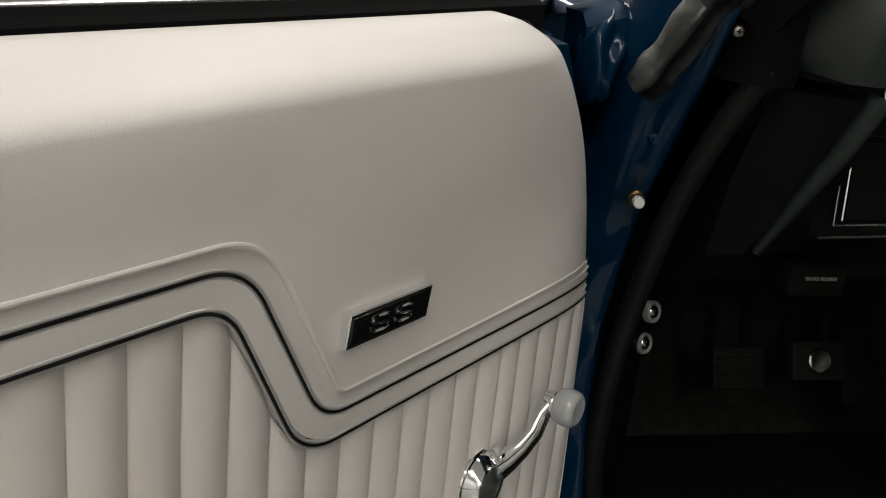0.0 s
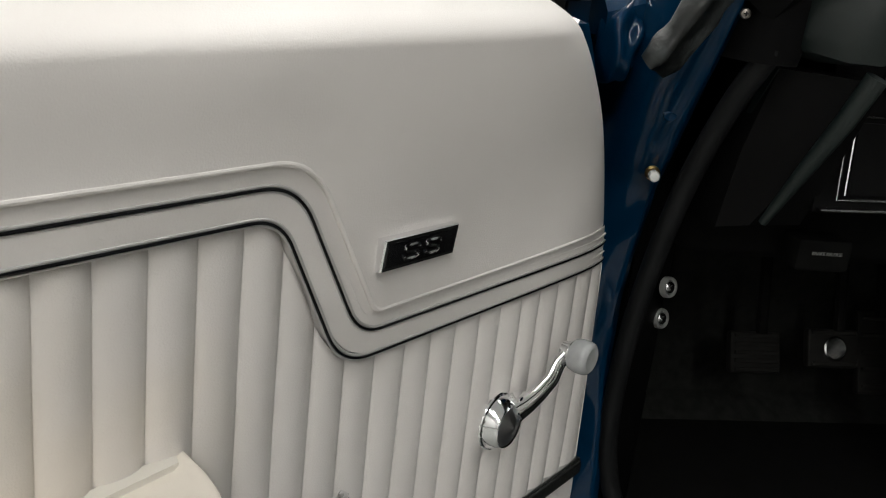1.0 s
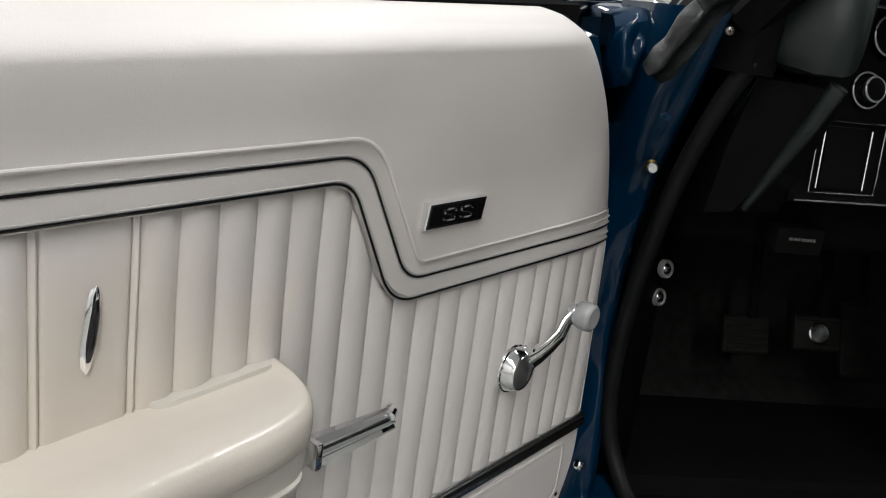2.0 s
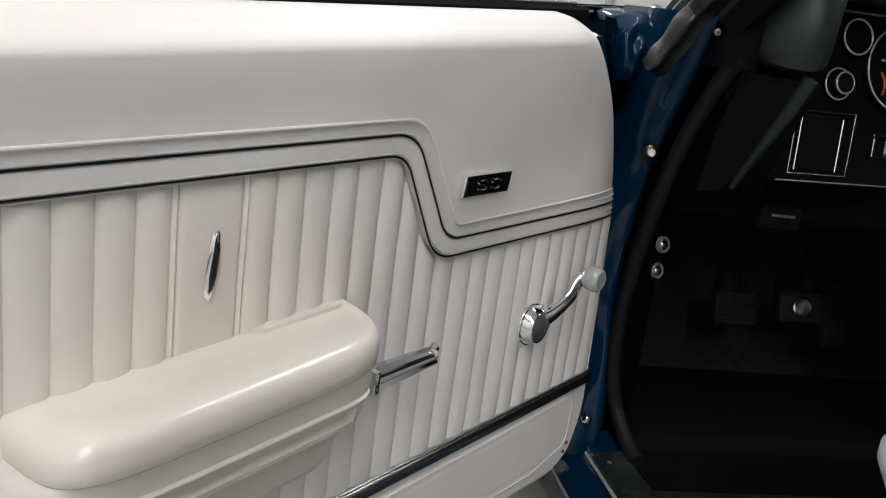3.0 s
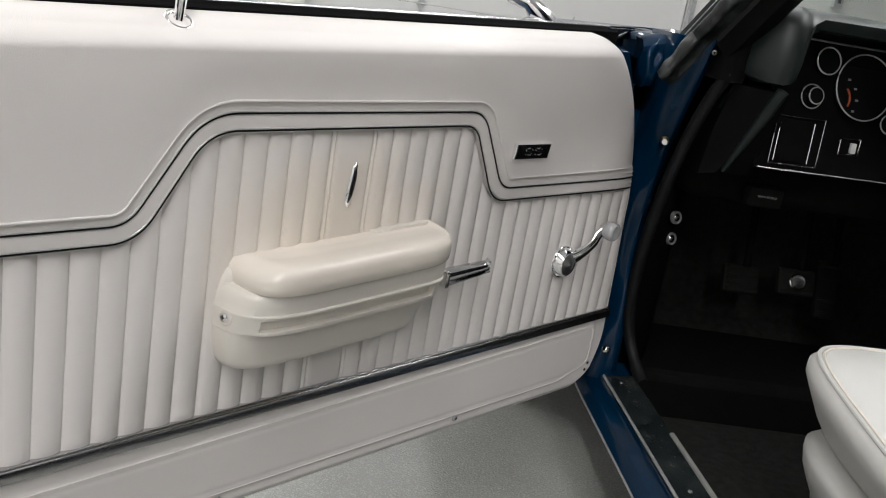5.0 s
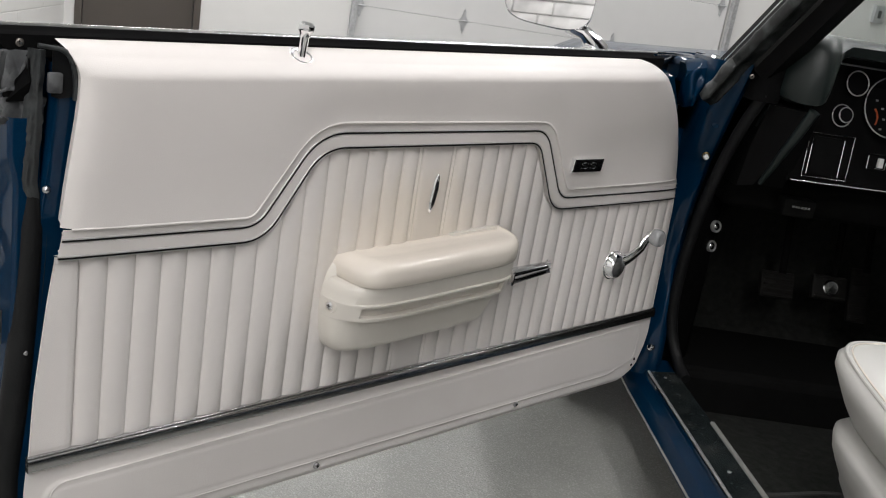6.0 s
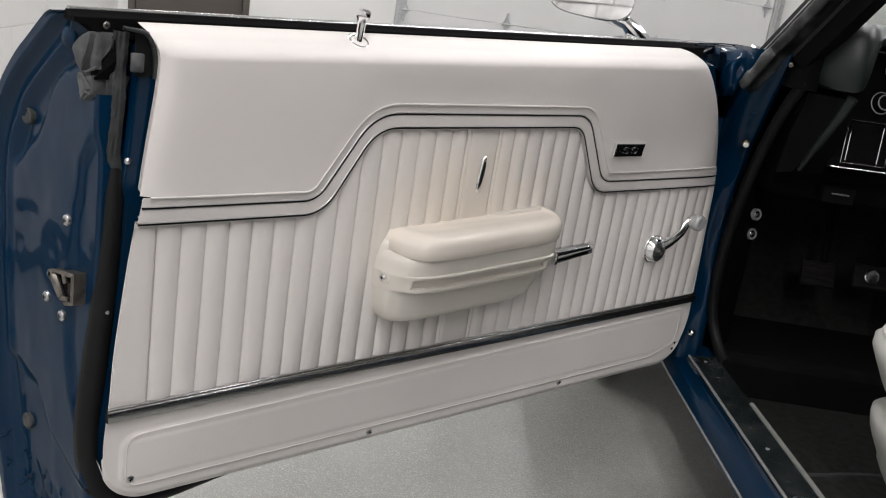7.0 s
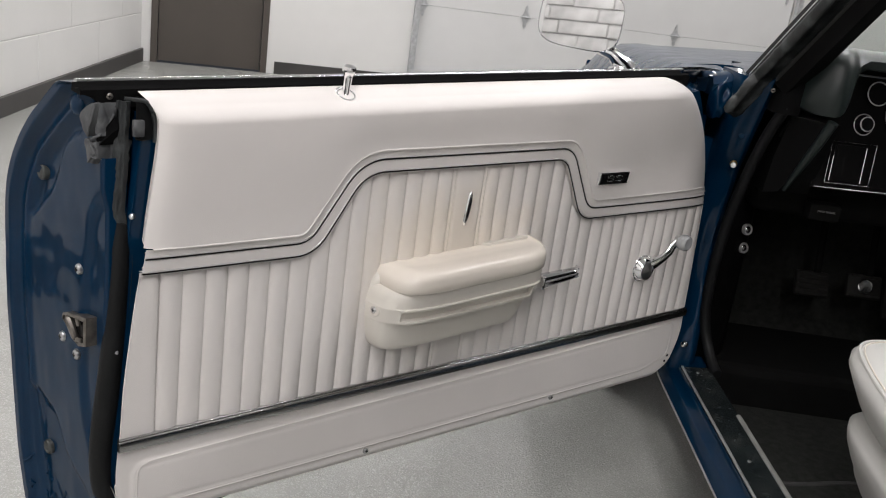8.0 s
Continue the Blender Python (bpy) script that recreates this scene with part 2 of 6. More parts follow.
def rounded(points, radius, seg=8):
    """A polyline in 2D with its inner corners rounded."""
    pts = [Vector(p) for p in points]
    out = [pts[0]]
    for i in range(1, len(pts) - 1):
        a, p, b = pts[i - 1], pts[i], pts[i + 1]
        ua, ub = (a - p), (b - p)
        cut = min(radius[i] if isinstance(radius, (list, tuple)) else radius, ua.length * 0.49, ub.length * 0.49)
        s, e = p + ua.normalized() * cut, p + ub.normalized() * cut
        for k in range(seg + 1):
            t = k / seg
            out.append(s * (1 - t) ** 2 + p * 2 * t * (1 - t) + e * t * t)
    out.append(pts[-1])
    return out


def curve_at(points):
    """A function y -> z through a polyline."""
    ys, zs = [p[0] for p in points], [p[1] for p in points]
    return lambda y: float(np.interp(y, ys, zs))


def smooth(t):
    t = min(1.0, max(0.0, t))
    return t * t * (3 - 2 * t)


def sheet(bm, nu, nv, place):
    """A grid of nu x nv cells, place(u, v) with u, v in 0..1; cells that shrink to nothing are left out."""
    rows = [[bm.verts.new(place(i / nu, j / nv)) for i in range(nu + 1)] for j in range(nv + 1)]
    for j in range(nv):
        for i in range(nu):
            a, b, c, d = rows[j][i], rows[j][i + 1], rows[j + 1][i + 1], rows[j + 1][i]
            if ((c.co - a.co).cross(d.co - b.co)).length > 1e-9:
                bm.faces.new((a, b, c, d))
    bmesh.ops.delete(bm, geom=[v for v in bm.verts if not v.link_faces], context="VERTS")
    return bm


def screw(parent, at, axis, r, mat, name="screw", label="", slot=True):
    bm = bmesh.new()
    turned(bm, at, axis, [(-0.002, r), (0.0, r), (r * 0.35, r * 0.85), (r * 0.55, r * 0.45), (r * 0.58, 0)], 14)
    ob = part(name, bm, mat, parent, label)
    if slot:
        u, v, w = frame_of(axis)
        top = Vector(at) + w * r * 0.56
        bm = bmesh.new()
        for d, e in ((u, v), (v, u)):
            ring = [top + d * r * 0.45 * sx + e * r * 0.12 * sy for sx, sy in ((-1, -1), (1, -1), (1, 1), (-1, 1))]
            loft(bm, [[p - w * r * 0.2 for p in ring], [p + w * r * 0.06 for p in ring]])
        part("screw_slot", bm, BLACK_GLOSS, ob)
    return ob


# ---------------------------------------------------------------- the garage
CORNER = Vector((-6.76, 2.38, 0))
ALONG_LEFT = Vector((math.cos(radians(143.5)), math.sin(radians(143.5)), 0))
ALONG_BACK = Vector((math.cos(radians(63.5)), math.sin(radians(63.5)), 0))
HEIGHT = 3.6
ROOM = [CORNER, CORNER + ALONG_BACK * 12.0, CORNER + ALONG_BACK * 12.0 - ALONG_LEFT * 13.0, CORNER - ALONG_LEFT * 13.0]


def room_sheet(z):
    bm = bmesh.new()
    bm.faces.new([bm.verts.new((p.x, p.y, z)) for p in ROOM])
    return bm


def wall_box(bm, a, b, z0, z1, depth, out):
    """A slab from a to b, thickened to the side out."""
    ring = [a, b, b + out * depth, a + out * depth]
    loft(bm, [[Vector((p.x, p.y, z)) for p in ring] for z in (z0, z1)])


def build_garage():
    bm = room_sheet(0)
    setting("floor", bm, EPOXY, "glossy grey epoxy garage floor with glints painted as pale specks", "floor")
    bm = room_sheet(HEIGHT)
    setting("ceiling", bm, CEILING, "plain white garage ceiling", "ceiling")
    out_left = Vector((ALONG_LEFT.y, -ALONG_LEFT.x, 0))
    if (CORNER + out_left - ROOM[1]).length < (CORNER - ROOM[1]).length:
        out_left = -out_left
    out_back = Vector((ALONG_BACK.y, -ALONG_BACK.x, 0))
    if (CORNER + out_back - ROOM[3]).length < (CORNER - ROOM[3]).length:
        out_back = -out_back
    # block walls: the wall with the exit door is split round its opening
    back = lambda s: CORNER + ALONG_BACK * s
    left = lambda s: CORNER - ALONG_LEFT * s
    bm = bmesh.new()
    for s0, s1, z0, z1 in ((-0.2, 0.08, 0, HEIGHT), (0.08, 1.08, 2.14, HEIGHT), (1.08, 2.42, 0, HEIGHT), (2.42, 6.3, 2.75, HEIGHT), (6.3, 12.2, 0, HEIGHT)):
        wall_box(bm, back(s0), back(s1), z0, z1, 0.2, out_back)
    setting("wall_back", bm, WALL_PAINT, "white painted concrete block wall with a steel door and overhead door", "wall")
    bm = bmesh.new()
    wall_box(bm, left(0.0), left(13.2), 0, HEIGHT, 0.2, out_left)
    wall_left = setting("wall_left", bm, MORTAR_WHITE, "white painted concrete block wall", "wall")
    # courses of painted block, each proud of its joint
    course, length, k = 0.4, 1.2, 0
    meshes = {}
    for row in range(9):
        z0 = 0.012 + row * course
        s = 0.004 - (length / 2 if row % 2 else 0)
        while s < 8.2 and z0 + course < HEIGHT + 0.1 and k < 300:
            s0, s1 = max(0.003, s), s + length - 0.0012
            key = round(s1 - s0, 3)
            if key not in meshes:
                bm = bmesh.new()
                box(bm, (0, 0, 0), (key, 0.016, course - 0.006), 0.003, 1)
                me = bpy.data.meshes.new("block")
                bm.to_mesh(me)
                bm.free()
                me.materials.append(WALL_PAINT)
                meshes[key] = me
            ob = new("block", meshes[key])
            p = left(s0)
            ob.parent = wall_left
            turn = math.atan2(-ALONG_LEFT.y, -ALONG_LEFT.x)
            inward = -out_left
            flip = Vector((-math.sin(turn), math.cos(turn), 0)).dot(inward) > 0
            base = p + (inward * -0.012 if flip else inward * 0.004)
            ob.matrix_basis = pose(base.x, base.y, z0, 0, 0, math.degrees(turn))
            s += length
            k += 1
    # skirting
    bm = bmesh.new()
    wall_box(bm, left(0.02), left(13), 0.0, 0.11, 0.03, -out_left)
    setting("baseboard_left", bm, BASE, "dark grey vinyl cove baseboard", "baseboard")
    bm = bmesh.new()
    for s0, s1 in ((0.0, 0.02), (1.15, 2.36), (6.4, 12)):
        wall_box(bm, back(s0), back(s1), 0.0, 0.11, 0.012, -out_back)
    setting("baseboard_back", bm, BASE, "dark grey vinyl cove baseboard", "baseboard")
    # exit door in its recess
    door = thing("door_exit", back(0.58), "closed taupe painted steel exit door in a taupe frame", "door", "", "structure")
    bm = bmesh.new()
    wall_box(bm, back(0.14), back(1.02), 0.012, 2.08, 0.045, out_back * 1.0)
    part("door_leaf", bm, TAUPE, door, m=Matrix.Translation(out_back * 0.05), flat=True)
    bm = bmesh.new()
    for s0, s1, z0, z1 in ((0.08, 0.135, 0, 2.14), (1.025, 1.08, 0, 2.14), (0.135, 1.025, 2.085, 2.14)):
        wall_box(bm, back(s0), back(s1), z0, z1, 0.17, out_back)
    part("door_frame", bm, TAUPE, door, m=Matrix.Translation(-out_back * 0.012), flat=True)
    bm = bmesh.new()
    knob = back(0.94) + out_back * 0.05 + Vector((0, 0, 1.0))
    turned(bm, knob, -out_back, [(0, 0.03), (0.01, 0.03), (0.012, 0.012), (0.05, 0.012), (0.055, 0.026), (0.075, 0.028), (0.085, 0.0)], 20)
    part("door_handle", bm, SATIN, door)
    # sectional overhead door
    over = thing("overhead_door", back(4.36), "closed white steel sectional overhead garage door", "garage door", "", "structure")
    for i in range(5):
        bm = bmesh.new()
        z0 = 0.02 + i * 0.545 + (0.2 if i else 0)
        z1 = 0.02 + (i + 1) * 0.545 + 0.2 - 0.0025
        wall_box(bm, back(2.44), back(6.28), z0, min(z1, 2.76), 0.05, out_back)
        bmesh.ops.bevel(bm, geom=bm.edges[:], offset=0.003, segments=1, affect="EDGES")
        panel = part("door_section", bm, DOOR_WHITE, over, m=Matrix.Translation(out_back * 0.02), flat=True)
        if i < 4:
            for s in (2.46, 3.46, 5.04, 6.2):
                bm = bmesh.new()
                c = back(s) - out_back * 0.002
                ring = [(-0.035, 0.0), (-0.012, 0.055), (-0.012, 0.085), (0, 0.11), (0.012, 0.085), (0.012, 0.055), (0.035, 0.0),
                        (0.012, -0.055), (0.012, -0.085), (0, -0.11), (-0.012, -0.085), (-0.012, -0.055)]
                pts = [c + ALONG_BACK * a * 1.25 + Vector((0, 0, z1 + 0.003 + b)) for a, b in ring]
                loft(bm, [[p + out_back * 0.02 for p in pts], [p + out_back * 0.012 for p in pts]])
                part("hinge", bm, GALV, panel, flat=True)
                bm = bmesh.new()
                tube(bm, [c + out_back * 0.008 + ALONG_BACK * a + Vector((0, 0, z1 + 0.003)) for a in (-0.05, 0.05)], 0.008, 8)
                part("hinge_pin", bm, GALV, panel)
    for s, name in ((2.40, "track"), (6.32, "track")):
        bm = bmesh.new()
        wall_box(bm, back(s - 0.025), back(s + 0.025), 0.0, 2.9, 0.06, -out_back)
        part(name, bm, GALV, over, "galvanised steel track", flat=True)
    # stone faced wall and plain wall that close the room behind the camera
    near0, near1 = ROOM[3], ROOM[2]
    bm = bmesh.new()
    wall_box(bm, near0, near1, 0, HEIGHT, 0.2, -out_back)
    stone_wall = setting("wall_stone", bm, MORTAR, "pale rough stone block wall with dark joints", "wall")
    k = 0
    meshes = [None] * 5
    rng = random.Random(4)
    for i in range(5):
        bm = bmesh.new()
        box(bm, (0, -0.03, 0), (0.30 + 0.05 * i, 0.03, 0.118), 0.006, 2)
        for v in bm.verts:
            v.co += Vector((0, rng.uniform(-0.006, 0.006), rng.uniform(-0.004, 0.004)))
        me = bpy.data.meshes.new("stone")
        bm.to_mesh(me)
        bm.free()
        me.materials.append(STONE)
        meshes[i] = me
    turn = math.degrees(math.atan2(ALONG_BACK.y, ALONG_BACK.x))
    for row in range(28):
        s = rng.uniform(-0.5, -0.2)
        while s < 3.4 and k < 300:
            i = rng.randrange(5)
            p = near0 + ALONG_BACK * s + out_back * 0.02
            ob = new("stone", meshes[i])
            ob.parent = stone_wall
            ob.matrix_basis = pose(p.x, p.y, 0.02 + row * 0.126, 0, 0, turn)
            s += 0.308 + 0.05 * i
            k += 1
    bm = bmesh.new()
    wall_box(bm, ROOM[1], ROOM[2], 0, HEIGHT, 0.2, -out_left)
    setting("wall_right", bm, WALL_PAINT, "white painted garage wall", "wall")
    # outlet on the wall that the windscreen looks at
    outlet = thing("wall_switch_box", back(8.13) + Vector((0, 0, 1.45)), "small grey electrical box on the white wall", "electrical box")
    bm = bmesh.new()
    wall_box(bm, back(8.07), back(8.19), 1.42, 1.6, 0.05, -out_back)
    part("cover", bm, GALV, outlet, flat=True)
    bm = bmesh.new()
    wall_box(bm, back(8.11), back(8.15), 1.47, 1.55, 0.056, -out_back)
    part("insert", bm, PLUG, outlet, flat=True)


MORTAR_WHITE = material("painted_joint", (0.70, 0.695, 0.68), 0.6, vary=0.04, vary_scale=6)


def strip_light(at, turn, share=1.0):
    """A long ceiling lamp with a housing, a glowing cover and the light it sheds."""
    lamp = thing("ceiling_lamp", at, "white linear ceiling lamp with a glowing diffuser", "lamp", "ceiling lamps")
    m = pose(*at, 0, 0, turn)
    bm = bmesh.new()
    box(bm, (-1.2, -0.09, 0.0), (1.2, 0.09, 0.07), 0.01)
    part("housing", bm, DOOR_WHITE, lamp, m=m)
    bm = bmesh.new()
    box(bm, (-1.18, -0.075, -0.025), (1.18, 0.075, 0.0), 0.012)
    part("diffuser", bm, GLOW, lamp, m=m)
    data = bpy.data.lights.new("ceiling_lamp", "AREA")
    data.shape, data.size, data.size_y = "RECTANGLE", 2.3, 0.16
    data.energy = LAMP_POWER * share
    data.color = (1.0, 0.985, 0.972)
    ob = new("lamp_light", data)
    ob.parent = lamp
    ob.matrix_parent_inverse = lamp.matrix_basis.inverted()
    ob.matrix_basis = m @ pose(0, 0, -0.04)


build_garage()
# lamps out of view, added with shares set to balance light on the door
for sx, sy, share in ((0.9, -1.6, 0.6), (1.75, -1.80, 0.9), (1.556, 2.52, 1.5), (-2.2, -0.1, 1.0), (-0.4, 2.4, 1.0), (-3.6, 4.4, 1.0), (-5.0, 2.3, 1.0), (3.6, -3.6, 2.2), (-2.7, 7.3, 1.0)):
    strip_light((sx, sy, HEIGHT - 0.09), 46.6 + 90, share)

# ---------------------------------------------------------------- the open door
# The door stands along y, hinged at the far end; its inner face looks to +x.
FRONT_EDGE = rounded([(0.34, 0.79), (0.42, 0.823), (0.48, 0.818), (0.733, 0.800), (0.81, 0.776), (0.868, 0.748), (0.92, 0.708), (0.950, 0.672), (0.965, 0.632), (0.968, 0.60)], 0.06, 6)
REAR_EDGE = rounded([(0.34, -0.39), (0.43, -0.401), (0.485, -0.397), (0.56, -0.394), (0.67, -0.383), (0.728, -0.3748), (0.781, -0.370), (0.861, -0.3615), (0.894, -0.361), (0.912, -0.367), (0.923, -0.376), (0.94, -0.379)], 0.02, 3)
y_front = curve_at(FRONT_EDGE)
y_rear = curve_at(REAR_EDGE)


def z_top(y):
    return 0.9404 + 0.043 * y


def z_bottom(y):
    z = 0.352 - 0.0151 * (y + 0.34)
    if y < -0.34:
        z += 0.061 - math.sqrt(max(0, 0.061 ** 2 - (y + 0.34) ** 2))
    if y > 0.745:
        z += 0.078 - math.sqrt(max(0, 0.078 ** 2 - (y - 0.745) ** 2))
    return z


TRIM_LOW = rounded([(-0.42, 0.709), (-0.134, 0.708), (-0.062, 0.820), (0.350, 0.8262), (0.411, 0.716), (0.84, 0.716)], [0, 0.032, 0.034, 0.022, 0.030, 0], 10)
TRIM_HIGH = rounded([(-0.42, 0.728), (-0.146, 0.727), (-0.070, 0.839), (0.360, 0.8455), (0.4245, 0.735), (0.84, 0.737)], [0, 0.022, 0.04, 0.028, 0.024, 0], 10)
BEAD = rounded([(-0.366, 0.740), (-0.156, 0.740), (-0.078, 0.853), (0.369, 0.8605), (0.436, 0.751), (0.778, 0.754)], [0, 0.012, 0.045, 0.032, 0.008, 0], 10)
z_low, z_bead = curve_at(TRIM_LOW), curve_at(BEAD)
def pad_x(y, z):
    """How far the upper pad stands out: a rolled top that falls back to the welded bead."""
    d = max(0.0, z_top(y) - z)
    if d < 0.015:
        q = d / 0.015
        x = -0.03 + 0.032 * q + 0.003 * math.sin(math.pi * q)
    elif d < 0.034:
        q = (d - 0.015) / 0.019
        x = 0.002 + 0.0189 * (1 - (1 - q) ** 2.0)
    else:
        t = (d - 0.034) / max(0.02, z_top(y) - z_bead(y) - 0.034)
        x = 0.0155 + 0.0054 * (1 - smooth(t))
    back = -0.012
    if x > back:
        x = back + (x - back) * (1 - 0.6 * math.exp(-max(0.0, y_front(z) - y) / 0.035)) * (1 - 0.45 * math.exp(-max(0.0, y - y_rear(z)) / 0.012))
    return x + 0.0007 * noise.noise(Vector((y * 7, z * 12, 2.3))) * smooth((d - 0.015) / 0.03)


SEAMS = [-0.425] + [0.111 - 0.0308 * k for k in range(15, 0, -1)] + [0.1085, 0.1145, 0.1725, 0.1785]
SEAMS += [0.1755 + 0.0313 * k for k in range(1, 9)] + [0.4259 + 0.0324 * k for k in range(1, 14)]


def pleat(y, z, top, bottom):
    """Height of the stuffed pleats over the door board."""
    k = int(np.searchsorted(SEAMS, y)) - 1
    if k < 0 or k >= len(SEAMS) - 1:
        return 0.003
    a, b = SEAMS[k], SEAMS[k + 1]
    u = (y - a) / (b - a)
    tall = 0.0030 if 0.1 < a < 0.17 else 0.0054
    if b - a < 0.008:
        tall = 0.003
    bulge = max(0.0, 1 - abs(2 * u - 1) ** 2.1) ** 0.85 if b - a < 0.05 else max(0.0, 1 - abs(2 * u - 1) ** 14) ** 0.75
    ends = smooth((top - z) / 0.007) * smooth((z - bottom - 0.004) / 0.012)
    return tall * bulge * (0.55 + 0.45 * ends)


def ends(y, z):
    """Falls to nothing at the front and rear edges of the panel."""
    return 1 - 0.95 * math.exp(-max(0.0, y_front(z) - y) / 0.03) - 0.15 * math.exp(-max(0.0, y - y_rear(z)) / 0.01)


def build_door():
    door = thing("car_door", (-0.1, 0.82, 0.24), "open blue car door with a pleated white vinyl inner panel", "car door", "", "thing")
    # padded upper part of the panel
    bm = bmesh.new()

    def upper(u, v):
        y = -0.40 + 1.23 * u
        z0, z1 = z_bead(y), z_top(y)
        w = 1 - (1 - v) ** 1.9
        z = z0 + (z1 - z0) * w
        yy = min(max(y, y_rear(z)), y_front(z))
        z = min(z, z_top(yy))
        return Vector((pad_x(yy, z), yy, z))
    sheet(bm, 420, 74, upper)
    part("upper_panel", bm, VINYL, door, "smooth white vinyl padded upper panel", angle=60)
    # returned edges of the upper pad
    bm = bmesh.new()
    edge_pts = [(z, y_front(z)) for z in np.linspace(0.745, 0.946, 30)]
    sheet(bm, len(edge_pts) - 1, 3, lambda u, v: Vector((pad_x(edge_pts[round(u * 29)][1], edge_pts[round(u * 29)][0]) - 0.026 * v, edge_pts[round(u * 29)][1] + 0.003 * math.sin(v * 2), edge_pts[round(u * 29)][0])))
    part("front_return", bm, VINYL, door)
    bm = bmesh.new()
    rear_pts = [(z, y_rear(z)) for z in np.linspace(0.744, 0.924, 24)]
    sheet(bm, 23, 3, lambda u, v: Vector((pad_x(rear_pts[round(u * 23)][1], rear_pts[round(u * 23)][0]) - 0.016 * v, rear_pts[round(u * 23)][1] + 0.004 * v, rear_pts[round(u * 23)][0])))
    part("rear_return", bm, VINYL, door)
    # band between the welded bead and the pleats
    bm = bmesh.new()

    def band(u, v):
        y = -0.40 + 1.23 * u
        z0, z1 = z_low(y), z_bead(y)
        z = z0 + (z1 - z0) * v
        yy = min(max(y, y_rear(z)), y_front(z))
        x = (0.0095 + 0.0014 * math.sin(v * math.pi) + 0.0035 * v ** 3) * ends(yy, z)
        return Vector((x if v > 0.01 else -0.002, yy, z0 + (z1 - z0) * max(v, 0.02) if v < 0.2 else z))
    sheet(bm, 420, 12, band)
    part("trim_band", bm, VINYL, door)
    edge = lambda pts, dx, dz: [Vector(((p.x + dx) * ends(p.y, p.z), p.y, p.z + dz)) for p in pts]
    inside = lambda pts, x: [Vector((x, p[0], p[1])) for p in pts if y_rear(p[1]) + 0.004 <= p[0] <= y_front(p[1]) - 0.004]

    def trimmed(pts, x):
        mid = inside(pts, x)
        za, zb = mid[0].z, mid[-1].z
        pts = [Vector((x, y_rear(za) + 0.001, za))] + mid + [Vector((x, y_front(zb) - 0.001, zb))]
        out = []
        for a, b in zip(pts, pts[1:]):
            n = max(1, round((b - a).length / 0.006))
            out += [a.lerp(b, k / n) for k in range(n)]
        return out + [pts[-1]]
    bm = bmesh.new()
    run = [Vector(a).lerp(Vector(b), k / 10) for a, b in zip(BEAD, BEAD[1:]) for k in range(10 if (Vector(b) - Vector(a)).length > 0.05 else 1)] + [Vector(BEAD[-1])]
    run = [p for p in run if p.x < y_front(p.y) - 0.012]
    tube(bm, [Vector((0.0143 * ends(p[0], p[1]), p[0], p[1])) for p in run], [0.0019 if 2 < k < len(run) - 2 else 0.0012 for k in range(len(run))], 10)
    part("welded_bead", bm, VINYL, door)
    # narrow chrome strips, each with a dark line along its lower side and a welded lip above

    def beside(pts, off, out):
        made = []
        for k, p in enumerate(pts):
            way = pts[min(k + 1, len(pts) - 1)] - pts[max(k - 1, 0)]
            side = Vector((0, -way.z, way.y)).normalized()
            made.append(Vector((p.x + out, p.y + side.y * off, p.z + side.z * off)))
        return made
    for pts, x in ((TRIM_HIGH, 0.0108), (TRIM_LOW, 0.0088)):
        line = edge(trimmed(pts, x), 0, 0)
        bm = bmesh.new()
        tube(bm, beside(line, 0.0024, 0.0008), 0.0011, 10)
        pipe = part("chrome_strip", bm, TRIM_CHROME, door, "narrow chrome strip with a black line")
        bm = bmesh.new()
        tube(bm, beside(line, 0.0004, 0.0009), 0.00102, 8)
        part("black_line", bm, BLACK_GLOSS, pipe)
        bm = bmesh.new()
        tube(bm, beside(line, -0.0013, 0.0004), 0.0007, 8)
        part("bright_hairline", bm, TRIM_CHROME, pipe)
        bm = bmesh.new()
        tube(bm, beside(line, 0.0092, 0.0002), 0.0011, 8)
        part("vinyl_lip", bm, VINYL, pipe)
    # pleated insert
    bm = bmesh.new()
    ys = []
    for a, b in zip(SEAMS, SEAMS[1:]):
        n = 12 if b - a > 0.04 else (10 if b - a > 0.008 else 4)
        ys += [a + (b - a) * (0.5 - 0.5 * math.cos(math.pi * i / n)) for i in range(n)]
    ys = [-0.402, -0.395, -0.39, -0.385, -0.38] + ys
    ys = [y for y in ys if y <= 0.83]

    def insert(u, v):
        y = ys[round(u * (len(ys) - 1))]
        z0, z1 = 0.478, z_low(y)
        w = 0.5 - 0.5 * math.cos(math.pi * v)
        z = z0 + (z1 - z0) * (0.6 * w + 0.4 * v)
        yy = min(max(y, y_rear(z)), y_front(z))
        sag = 0.0012 * noise.noise(Vector((y * 30, z * 9, 3.1)))
        return Vector((pleat(y, z, z1, z0) * (1 - 0.8 * math.exp(-max(0.0, y_front(z) - yy) / 0.012)) + sag, yy, z))
    sheet(bm, len(ys) - 1, 48, insert)
    part("pleated_insert", bm, PLEATED, door, "white vinyl insert with vertical pleats, yellowed round the armrest", angle=42)
    # bright moulding
    bm = bmesh.new()
    sec = [(0.0, 0.4690), (0.0066, 0.4690), (0.0078, 0.4697), (0.0081, 0.4712), (0.0083, 0.4740), (0.0083, 0.4770), (0.0081, 0.4800), (0.0076, 0.4822), (0.0068, 0.4834),
           (0.0052, 0.4842), (0.0062, 0.4849), (0.0064, 0.4858), (0.0058, 0.4868), (0.0045, 0.4875), (0.0, 0.4875)]
    loft(bm, [[Vector((x, y, z)) for x, z in sec] for y in np.linspace(-0.3985, 0.8185, 40)])
